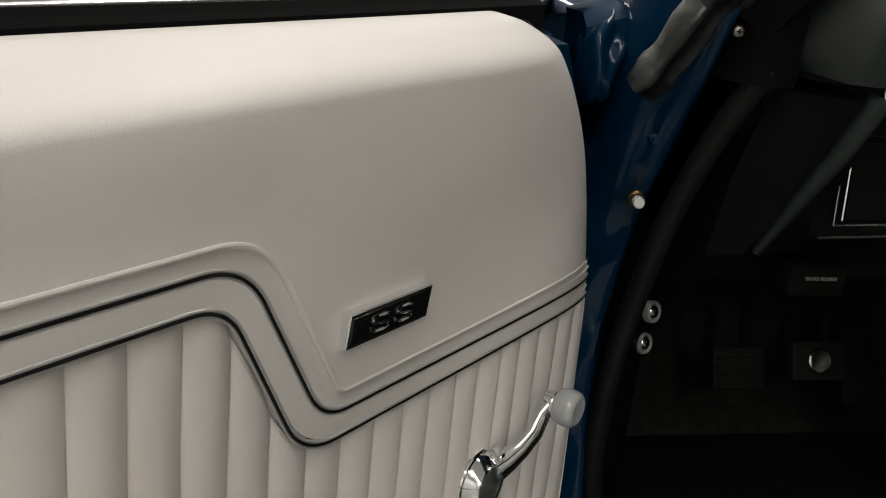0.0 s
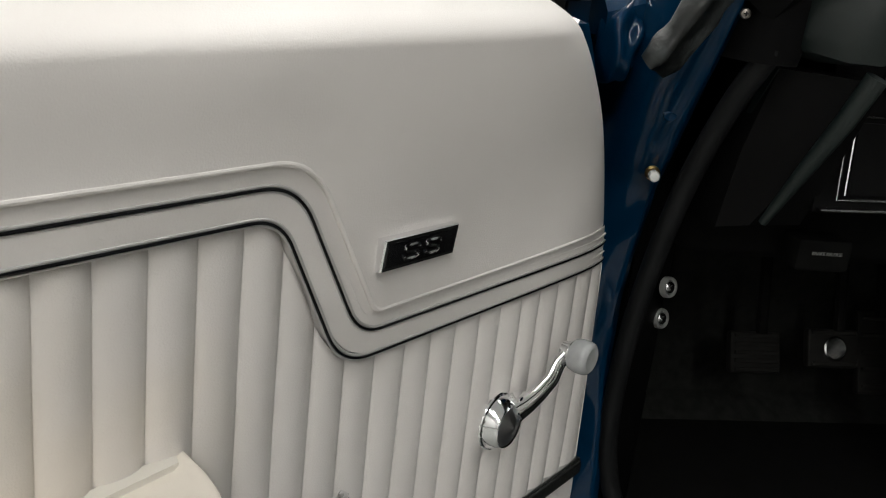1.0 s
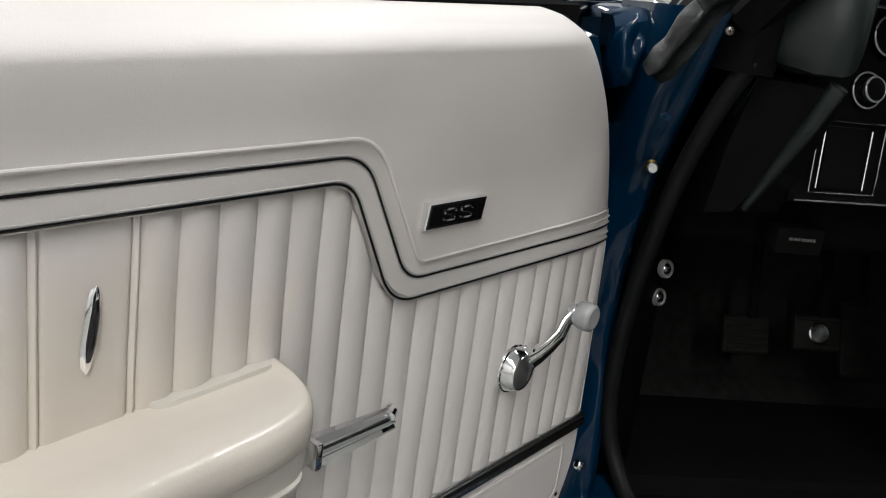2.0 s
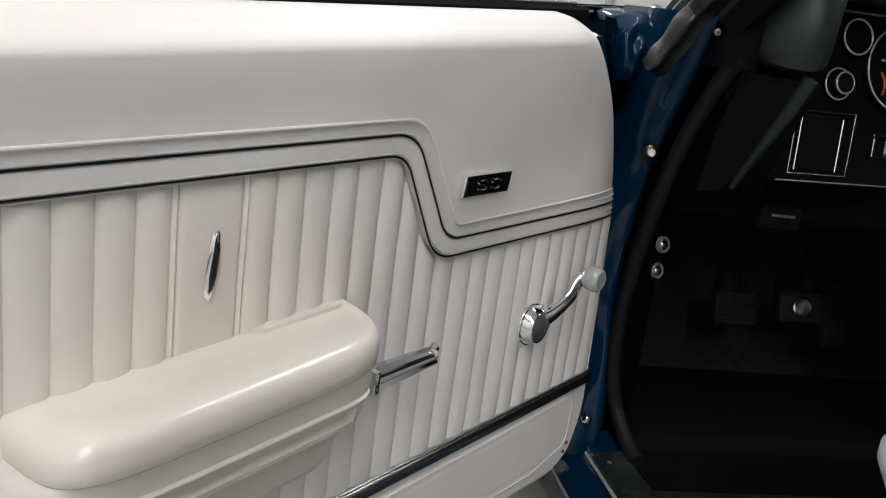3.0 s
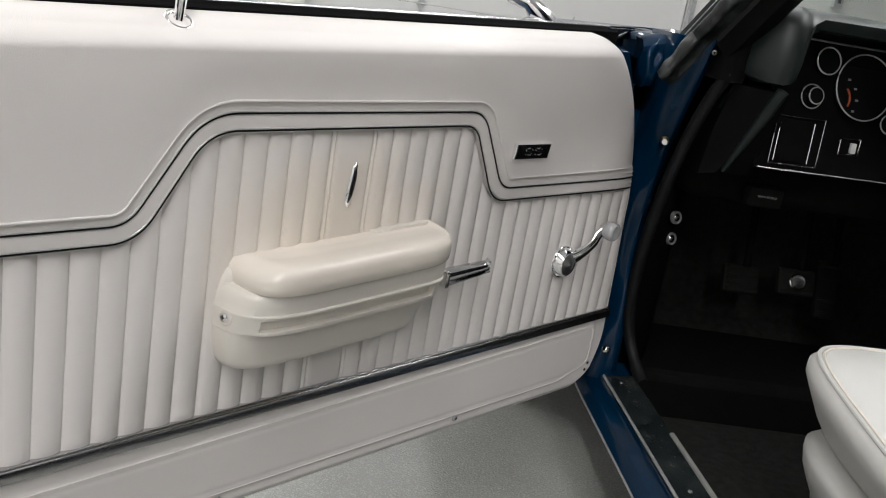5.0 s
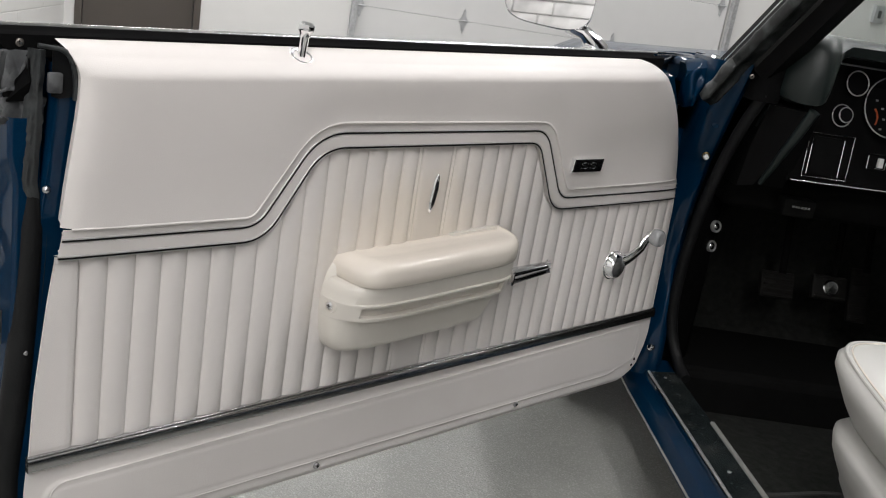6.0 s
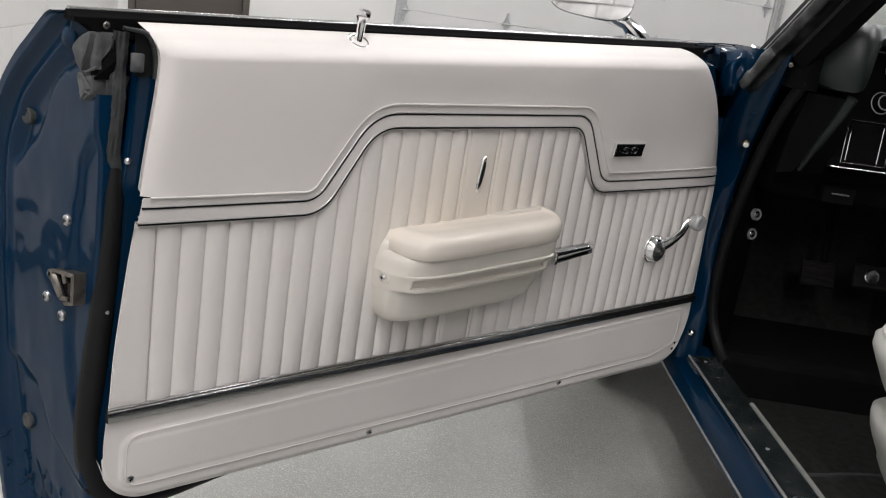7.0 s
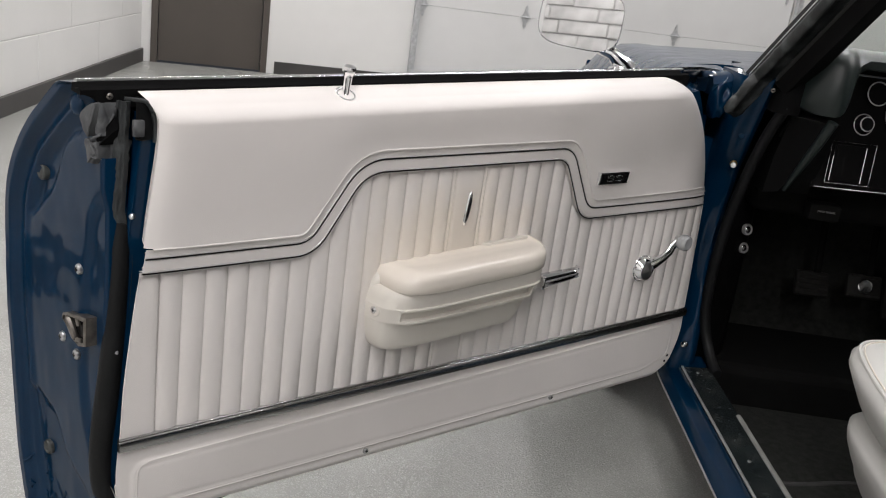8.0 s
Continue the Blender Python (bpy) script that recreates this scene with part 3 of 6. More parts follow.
    part("chrome_moulding", bm, STRIP_CHROME, door, "bright ribbed chrome moulding strip", angle=38)
    # lower pad with its raised field
    bm = bmesh.new()

    def low(u, v):
        y = -0.401 + 1.224 * u
        z0, z1 = z_bottom(y), 0.4695
        z = z0 + (z1 - z0) * v
        yy = min(max(y, y_rear(z)), y_front(z))
        top, bot = 0.4445 + 0.0098 * (y + 0.377), 0.3755 - 0.012 * (y + 0.34) + 0.018 * smooth((y - 0.70) / 0.08)
        dx, dz, R = min(y + 0.377, 0.79 - y), min(top - z, z - bot), 0.018
        d = R - math.hypot(R - dx, R - dz) if dx < R and dz < R else min(dx, dz)
        x = 0.0010 + 0.0022 * smooth((d + 0.004) / 0.005) - 0.0006 * math.exp(-((d - 0.006) / 0.003) ** 2)
        x -= 0.006 * (1 - smooth((z - z0) / 0.010))
        return Vector((x, yy, z))
    sheet(bm, 520, 56, low)
    part("lower_panel", bm, VINYL, door, "smooth white vinyl lower panel", angle=70)
    # fine welded bead round the raised field
    field_top = lambda y: 0.4445 + 0.0098 * (y + 0.377)
    field_low = lambda y: 0.3755 - 0.012 * (y + 0.34) + 0.018 * smooth((y - 0.70) / 0.08)
    corners = [(0.2, field_top(0.2)), (-0.372, field_top(-0.372)), (-0.372, field_low(-0.372))] + [(y, field_low(y)) for y in np.linspace(-0.30, 0.70, 8)] + [(0.745, field_low(0.745)), (0.785, field_low(0.785)), (0.785, field_top(0.785)), (0.2, field_top(0.2))]
    ring = rounded(corners, [0, 0.020, 0.020] + [0.002] * 8 + [0.02, 0.03, 0.020, 0], 8)[:-1]
    ring = [a.lerp(b, k / 6) for a, b in zip(ring, ring[1:] + ring[:1]) for k in range(6 if (b - a).length > 0.03 else 1)]
    bm = bmesh.new()
    tube(bm, [Vector((0.0026, p.x, p.y)) for p in ring], 0.0011, 8, up=(1, 0, 0), closed=True)
    part("field_bead", bm, VINYL, door)
    bm = bmesh.new()
    outline = [(y, z_bottom(y)) for y in np.linspace(-0.4009, 0.8229, 120)]
    loft(bm, [[Vector((-0.006, y, z)), Vector((-0.016, y, z + 0.002))] for y, z in outline], closed=False)
    part("bottom_return", bm, VINYL, door)
    for y, z, r in ((0.0, 0.362, 0.0052), (0.430, 0.360, 0.0052), (-0.366, 0.386, 0.0055)):
        screw(door, (0.002, y, z), (1, 0, 0), r, SATIN, label="small cross-head trim screw")
    for dz in (0.0, 0.012):
        bm = bmesh.new()
        turned(bm, (0.0026, 0.783 + dz * 0.5, 0.368 + dz), (1, 0, 0), [(0, 0.003), (0.0008, 0.003), (0.001, 0)], 10)
        part("trim_hole", bm, BLACK_GLOSS, door)
    build_badge(door)
    build_pull(door)
    build_crank(door)
    build_lever(door)
    build_armrest(door)
    build_lock_knob(door)
    build_shell(door)
    build_mirror(door)
    return door


def build_badge(door):
    c = Vector((0.0180, 0.4700, 0.7915))
    at = lambda y, z, x=0.0: c + Vector((x + z * 0.12, y, z))

    def slab(w, h, x0, x1, inset):
        bm = bmesh.new()
        ring = [(-w, -h), (w, -h), (w, h), (-w, h)]
        loft(bm, [[at(y, z, x0) for y, z in ring], [at(y, z, x1 - inset) for y, z in ring], [at(y * (1 - inset * 14), z * (1 - inset * 50), x1) for y, z in ring]])
        return bm
    badge = part("emblem", slab(0.0395, 0.0115, -0.006, 0.0038, 0.0012), CHROME, door, "black emblem plate with a chrome rim", flat=True)
    part("emblem_plate", slab(0.0368, 0.0088, 0.002, 0.0042, 0.0005), BLACK_GLOSS, badge, flat=True)
    stroke = [(0.85, 0.55), (0.75, 0.9), (0.35, 1.0), (-0.45, 1.0), (-0.85, 0.75), (-0.8, 0.3), (-0.4, 0.08), (0.4, -0.08), (0.8, -0.3), (0.85, -0.75), (0.45, -1.0), (-0.35, -1.0), (-0.75, -0.9), (-0.85, -0.55)]
    for y0 in (-0.0115, 0.0115):
        bm = bmesh.new()
        tube(bm, [at(y0 + 0.0088 * a, 0.0050 * b, 0.0046) for a, b in rounded(stroke, 0.3, 3)], 0.00105, 6)
        part("emblem_stroke", bm, CHROME, badge)


def build_pull(door):
    bm = bmesh.new()
    rows = []
    for k in range(21):
        t = -1 + 2 * k / 20
        half = 0.0040 * (1 - t ** 4) ** 0.5 + 0.0009
        z = 0.753 + 0.0275 * t
        y = 0.1450 + 0.003 * t
        rows.append([Vector((0.0032 + 0.0034 * (1 - abs(s) ** 2.2) * (1 - 0.5 * t ** 4), y + s * half, z)) for s in np.linspace(-1, 1, 11)])
    sheet(bm, 10, 20, lambda u, v: rows[round(v * 20)][round(u * 10)])
    ob = part("trim_ornament", bm, CHROME, door, "slim chrome almond-shaped ornament", angle=80)
    bm = bmesh.new()
    tube(bm, [Vector((0.0054 - 0.001 * t * t, 0.1450 + 0.003 * t, 0.753 + 0.023 * t)) for t in np.linspace(-1, 1, 11)], [0.0004 + 0.0026 * (1 - t ** 4) for t in np.linspace(-1, 1, 11)], 10)
    part("dark_inlay", bm, BLACK_GLOSS, ob)


def build_crank(door):
    hub = Vector((0.004, 0.6285, 0.5985))
    bm = bmesh.new()
    turned(bm, hub, (1, 0, 0), [(0, 0.0262), (0.0020, 0.0272), (0.0032, 0.0266), (0.0040, 0.0250), (0.0055, 0.0245), (0.0150, 0.0208), (0.0164, 0.0196), (0.0158, 0.0182)], 40)
    crank = part("window_crank", bm, CHROME, door, "polished chrome window crank with a pearl knob", angle=25)
    bm = bmesh.new()
    turned(bm, hub + Vector((0.0150, 0.0, 0.0)), (1, 0.02, 0), [(0, 0.0190), (0.0008, 0.0183), (0.0062, 0.0004)], 28)
    part("faceted_cap", bm, SPUN, crank, flat=True)
    bm = bmesh.new()
    box(bm, (0.008, 0.6350, 0.6060), (0.0235, 0.6560, 0.6240), 0.004, 2)
    part("arm_root", bm, CHROME, crank)
    tip = Vector((0.036, 0.688, 0.659))
    way = [hub + Vector((0.014, 0.012, 0.010)), hub + Vector((0.019, 0.020, 0.016)), hub + Vector((0.024, 0.030, 0.025)), hub + Vector((0.028, 0.042, 0.037)), tip + Vector((-0.004, -0.008, -0.010)), tip]
    bm = bmesh.new()
    tube(bm, way, [0.0130, 0.0112, 0.0098, 0.0092, 0.0088, 0.0088], 14, 0.62, up=(1, 0, 0))
    part("crank_arm", bm, CHROME, crank)
    bm = bmesh.new()
    tube(bm, [p + Vector((0.0047, 0, 0)) for p in way[1:5]], 0.0018, 8)
    part("arm_rib", bm, BLACK_GLOSS, crank)
    bm = bmesh.new()
    turned(bm, tip, (1, 0, 0.0), [(-0.006, 0.0085), (0.0, 0.0095), (0.002, 0.0105), (0.003, 0.0100)], 20)
    part("knob_collar", bm, CHROME, crank)
    bm = bmesh.new()
    turned(bm, tip + Vector((0.003, 0, 0)), (1, 0, 0), [(0, 0.011), (0.002, 0.0142), (0.008, 0.0158), (0.014, 0.0158), (0.0180, 0.0148), (0.0200, 0.0125), (0.0204, 0.011), (0.0200, 0.0095), (0.0206, 0.0)], 32)
    part("knob", bm, PEARL, crank, "pearl grey plastic knob")


def build_lever(door):
    bm = bmesh.new()
    sec = [(0.002, 0.0), (0.014, 0.0), (0.0170, 0.0015), (0.0165, 0.0035), (0.0130, 0.0080), (0.0128, 0.0088), (0.0165, 0.0095), (0.0160, 0.0110), (0.0118, 0.0150), (0.0116, 0.0158), (0.0145, 0.0165), (0.0135, 0.0185), (0.0080, 0.0222), (0.002, 0.0228)]
    rings = []
    for t in np.linspace(0, 1, 12):
        k = (0.0232 - 0.0082 * t) / 0.0228
        rings.append([Vector((0.0285 + 0.0180 * t + (x - 0.017) * (1 - 0.15 * t), 0.3255 + 0.0660 * t, 0.6030 + 0.0200 * t + z * k)) for x, z in sec])
    loft(bm, rings)
    ob = part("door_handle", bm, LEVER_CHROME, door, "ribbed chrome inner door handle", angle=25)
    # black lines in the grooves, painted for the cabin's dark reflection
    for level, wide in ((0.0088, 0.0013), (0.0158, 0.0011), (0.0030, 0.0009)):
        bm = bmesh.new()
        tube(bm, [Vector((0.0262 + 0.0180 * t - 0.0006 * t, 0.3265 + 0.0640 * t, 0.6030 + 0.0200 * t + level * (0.0232 - 0.0082 * t) / 0.0228)) for t in np.linspace(0, 1, 8)], wide, 8)
        part("handle_dark_line", bm, BLACK_GLOSS, ob)
    bm = bmesh.new()
    box(bm, (0.010, 0.3190, 0.6025), (0.0305, 0.3270, 0.6265), 0.0025)
    part("handle_root", bm, CHROME, ob)
    bm = bmesh.new()
    box(bm, (0.0, 0.290, 0.600), (0.020, 0.3205, 0.627), 0.004)
    part("handle_bezel", bm, WHITE_PLASTIC, ob, "white plastic bezel")
    bm = bmesh.new()
    tube(bm, [Vector((0.043, 0.387, 0.6350)), Vector((0.040, 0.3935, 0.6365)), Vector((0.036, 0.3960, 0.6380)), Vector((0.0325, 0.3950, 0.6390))], [0.0044, 0.0042, 0.0034, 0.0026], 10)
    part("handle_tip", bm, CHROME, ob)


def arm_ring(z, depth, y0, y1, round_end=7.0, front_end=12.0, count=96, groove=0.0, plain=0.0):
    yc, hy = (y0 + y1) / 2, (y1 - y0) / 2
    ring = []
    for k in range(count + 1):
        a = math.pi * k / count
        ca, sa = math.cos(a), math.sin(a)
        n = round_end if ca > 0 else front_end
        y = yc - hy * math.copysign(abs(ca) ** (2 / n), ca)
        # the ledges die out round the rear corner
        x = (plain + (depth - plain) * smooth((y + 0.031) / 0.027) if plain else depth) * abs(sa) ** (2 / n)
        if groove and -0.010 < y < y1 - 0.020 and x > depth * 0.80:
            x -= groove
        ring.append(Vector((x, y, z)))
    return [Vector((-0.004, ring[0].y, z))] + ring + [Vector((-0.004, ring[-1].y, z))]


def arm_tilt(p):
    """The armrest climbs with the belt line, and its front end is cut at a slant."""
    y = p.y - 0.024 * (max(p.x, 0.0) / 0.08) ** 1.4 * smooth((p.y - 0.18) / 0.10)
    return Vector((p.x, y, p.z + 0.048 * y))


def build_armrest(door):
    bm = bmesh.new()
    # level, depth, rear end, front end, groove
    levels = [(0.5515, 0.034, -0.010, 0.236, 0), (0.5523, 0.043, -0.017, 0.244, 0), (0.5555, 0.0475, -0.022, 0.250, 0), (0.5630, 0.0500, -0.0275, 0.257, 0), (0.577, 0.0535, -0.0315, 0.265, 0), (0.592, 0.0570, -0.0335, 0.272, 0),
              (0.6022, 0.0600, -0.0345, 0.276, 0), (0.6034, 0.0612, -0.0345, 0.277, 0), (0.6042, 0.0725, -0.035, 0.279, 0), (0.6050, 0.0740, -0.035, 0.280, 0), (0.6092, 0.0748, -0.035, 0.282, 0), (0.6100, 0.0748, -0.035, 0.283, 0.0095), (0.6228, 0.0765, -0.035, 0.286, 0.0105), (0.6238, 0.0772, -0.035, 0.287, 0), (0.6275, 0.0796, -0.0352, 0.288, 0),
              (0.6286, 0.0792, -0.035, 0.288, 0), (0.6295, 0.0762, -0.0345, 0.288, 0), (0.639, 0.0780, -0.0335, 0.289, 0), (0.6465, 0.0790, -0.0315, 0.289, 0), (0.6515, 0.0785, -0.0285, 0.288, 0), (0.6535, 0.0760, -0.0260, 0.287, 0)]
    loft(bm, [[arm_tilt(p) for p in arm_ring(z, d, a, b, 4.0, groove=g, plain=0.0600 + 0.0164 * (z - 0.602) / 0.0275 if 0.602 < z < 0.6295 else 0.0)] for z, d, a, b, g in levels])
    arm = part("armrest", bm, WHITE_PLASTIC, door, "white moulded armrest base with a long groove", angle=40)
    bm = bmesh.new()
    levels = [(0.6512, 0.0085), (0.6524, 0.0040), (0.6554, 0.0012), (0.6640, 0.0), (0.6735, 0.0006), (0.6780, 0.0024), (0.6812, 0.0055), (0.6832, 0.0098), (0.6842, 0.0155), (0.6838, 0.026), (0.6822, 0.040), (0.6802, 0.054)]
    # the pad rolls down over its rear end
    rolled = lambda p: Vector((p.x, p.y, p.z - max(0.0, p.z - 0.658) * 0.38 * (1 - smooth((p.y + 0.024) / 0.034))))
    loft(bm, [[arm_tilt(rolled(p)) for p in arm_ring(z, 0.0865 - e, -0.0205 + e * 0.6, 0.296 - e * 0.28, 5.5, 7.0)] for z, e in levels])
    part("armrest_pad", bm, CREAM, arm, "soft cream vinyl armrest pad", angle=60)
    bm = bmesh.new()
    loft(bm, [[Vector((x, y, z)) for y, z in ((-0.0325 + e, 0.640), (-0.0310 + e, 0.650 - e), (-0.0280 + e, 0.659 - e), (-0.0225 + e, 0.6665 - e), (-0.0150, 0.6700 - e), (-0.0100, 0.6700 - e), (-0.0100, 0.640))] for x, e in ((0.0, 0.0), (0.006, 0.0002), (0.010, 0.0012), (0.013, 0.0035), (0.0145, 0.007))])
    part("armrest_lug", bm, WHITE_PLASTIC, arm, angle=50)
    # mounting plate behind the pad
    bm = bmesh.new()
    plate = ((0.002, 0.186), (0.007, 0.188), (0.0125, 0.196), (0.0125, 0.284), (0.002, 0.288))
    loft(bm, [[arm_tilt(Vector((x, y, z))) for x, y in plate] for z in (0.668, 0.6842)])
    part("mounting_tab", bm, WHITE_PLASTIC, arm)
    # screw in its moulded pocket
    bm = bmesh.new()
    turned(bm, (0.027, -0.0315, 0.6185), (0.12, -1, 0), [(-0.003, 0.0112), (0.0022, 0.0102), (0.0030, 0.0088), (0.0016, 0.0080)], 24)
    part("screw_cup", bm, WHITE_PLASTIC, arm)
    # dark disc that paints the shade inside the screw cup
    bm = bmesh.new()
    turned(bm, (0.027, -0.0315, 0.6185), (0.12, -1, 0), [(-0.001, 0.0082), (0.0018, 0.0080), (0.0019, 0.0)], 20)
    part("cup_shade", bm, PLUG, arm)
    screw(arm, (0.0265, -0.0345, 0.6185), (0.25, -1, 0.05), 0.0058, CHROME, "armrest_screw", "chrome cross-head screw")


def build_lock_knob(door):
    base = Vector((-0.0100, -0.0970, 0.9240))
    ax = Vector((0.08, 0.03, 1)).normalized()
    lean = Vector((0.53, -0.03, 0.85)).normalized()
    bm = bmesh.new()
    turned(bm, base + lean * 0.002, lean, [(-0.006, 0.0150), (-0.0005, 0.0153), (0.0015, 0.0147), (0.0025, 0.0130), (0.0020, 0.0110), (0.0, 0.0095), (-0.004, 0.0090)], 36)
    ring = part("lock_knob", bm, CHROME, door, "chrome fluted lock knob in a chrome ferrule", angle=70)
    bm = bmesh.new()
    turned(bm, base, lean, [(-0.001, 0.0100), (0.0012, 0.0098), (0.0014, 0.0)], 24)
    part("ferrule_hole", bm, FELT, ring)
    bm = bmesh.new()
    seg = 20
    u, v, w = frame_of(ax)
    rings = []
    for a, r, fl in ((-0.006, 0.0052, 0.0007), (0.024, 0.0056, 0.0008), (0.029, 0.0066, 0.0004), (0.0325, 0.0088, 0.0), (0.036, 0.0094, 0.0004), (0.0395, 0.0088, 0.0006), (0.0415, 0.0068, 0.0004), (0.0405, 0.004, 0), (0.0395, 0.0001, 0)):
        rings.append([base + w * a + (u * math.cos(2 * math.pi * k / seg) + v * math.sin(2 * math.pi * k / seg)) * (r - fl * (k % 2)) for k in range(seg)])
    loft(bm, rings)
    part("knob_stem", bm, CHROME, ring, angle=25)


SKIN = [(-0.158, 0.225), (-0.169, 0.250), (-0.186, 0.302), (-0.212, 0.386), (-0.223, 0.46), (-0.236, 0.579), (-0.2405, 0.695), (-0.2385, 0.745), (-0.224, 0.795), (-0.202, 0.831), (-0.173, 0.863), (-0.133, 0.897), (-0.106, 0.919)]
SKIN_LINE = rounded(SKIN, 0.03, 4)
SKIN_X = curve_at([(p.y, p.x) for p in SKIN_LINE] + [(0.9215, -0.098), (0.9235, -0.080), (0.925, -0.066)])
BOWL_X = curve_at([(0.70, -0.26), (0.722, -0.215), (0.735, -0.181), (0.773, -0.139), (0.796, -0.126), (0.816, -0.118), (0.845, -0.102), (0.858, -0.085), (0.866, -0.060), (0.88, -0.03)])
CREASE_X = curve_at([(0.40, -0.02), (0.437, -0.039), (0.485, -0.060), (0.557, -0.075), (0.634, -0.073), (0.709, -0.065), (0.764, -0.056), (0.80, -0.036)])
DISH_Z = curve_at([(-0.24, 0.50), (-0.189, 0.492), (-0.135, 0.474), (-0.102, 0.427), (-0.05, 0.394), (-0.02, 0.38)])


def low_edge(x):
    """The folded lower edge of the rear face, which rises towards the inside."""
    return 0.238 + 0.093 * min(1.2, max(0.0, (x + 0.164) / 0.134))


def rear_y(x):
    """The rear face of the door, turned a little towards the inside."""
    return -0.418 + 0.16 * (x + 0.04)


def from_skin(x, z):
    """Distance to the edge of the outer skin."""
    best = 1.0
    for a, b in zip(SKIN_LINE, SKIN_LINE[1:]):
        d = b - a
        p = Vector((x, z))
        t = min(1.0, max(0.0, (p - a).dot(d) / d.length_squared))
        best = min(best, (p - a - d * t).length)
    return best


def rear_relief(x, z):
    """Pressed shape of the rear face: hem, gutter, ridge, sunken bowl, folded inner edge and lower dish."""
    d = from_skin(x, z)
    out = 0.0135 * (1 - smooth((d - 0.012) / 0.007))
    out += 0.0040 * math.exp(-((d - 0.035) / 0.0055) ** 2) * smooth((z - 0.40) / 0.10)
    out -= 0.0085 * smooth((BOWL_X(z) - x) / 0.018) * smooth((d - 0.036) / 0.014)
    out -= 0.0065 * smooth((x - CREASE_X(z)) / 0.014) * smooth((0.81 - z) / 0.03)
    out -= 0.0080 * smooth((DISH_Z(x) - z) / 0.022) * smooth((d - 0.02) / 0.012)
    out -= 0.0015 * math.exp(-((x + 0.180) / 0.016) ** 2 - ((z - 0.790) / 0.02) ** 2)
    out += 0.0016 * noise.noise(Vector((x * 22, z * 12, 0.7))) + 0.0005 * noise.noise(Vector((x * 60, z * 30, 2.7)))
    out += 0.0034 * noise.noise(Vector((x * 95, z * 60, 5.0))) * smooth((0.36 - z) / 0.04) * smooth((d - 0.006) / 0.01)
    out += 0.0018 * noise.noise(Vector((x * 60, z * 150, 9.0))) * smooth((0.40 - z) / 0.05) * smooth((0.04 - d) / 0.02) * smooth((d - 0.008) / 0.008)
    return out


def fold_in(p):
    """Bends the inner part of the filler round the rear edge."""
    r = 0.018 * smooth((p.x + 0.030) / 0.05)
    return Vector((p.x - 2.5 * r, p.y + r, p.z - 0.5 * r))


def soft_slab(bm, outline, back, out, inset=0.18, rise=0.003, wobble=0.0015):
    """A soft rubber piece: a rounded outline on the rear face, bulged towards the outside."""
    pts = [Vector(p) for p in outline]
    for _ in range(2):
        pts = [q for a, b in zip(pts, pts[1:] + pts[:1]) for q in (a * 0.78 + b * 0.22, a * 0.22 + b * 0.78)]
    mid = sum(pts, Vector((0, 0))) / len(pts)
    rings = []
    for k, d in ((1.0, -back), (1.0, out - 0.002), (0.95, out + rise * 0.5), (1 - inset * 0.8, out + rise * 0.9), (1 - inset, out + rise), (0.35, out + rise * 1.1), (0.02, out + rise)):
        rings.append([fold_in(Vector((q.x, rear_y(q.x) - d - wobble * noise.noise(Vector((q.x * 90, q.y * 90, 3))), q.y))) for q in (mid + (p - mid) * k for p in pts)])
    return loft(bm, rings)


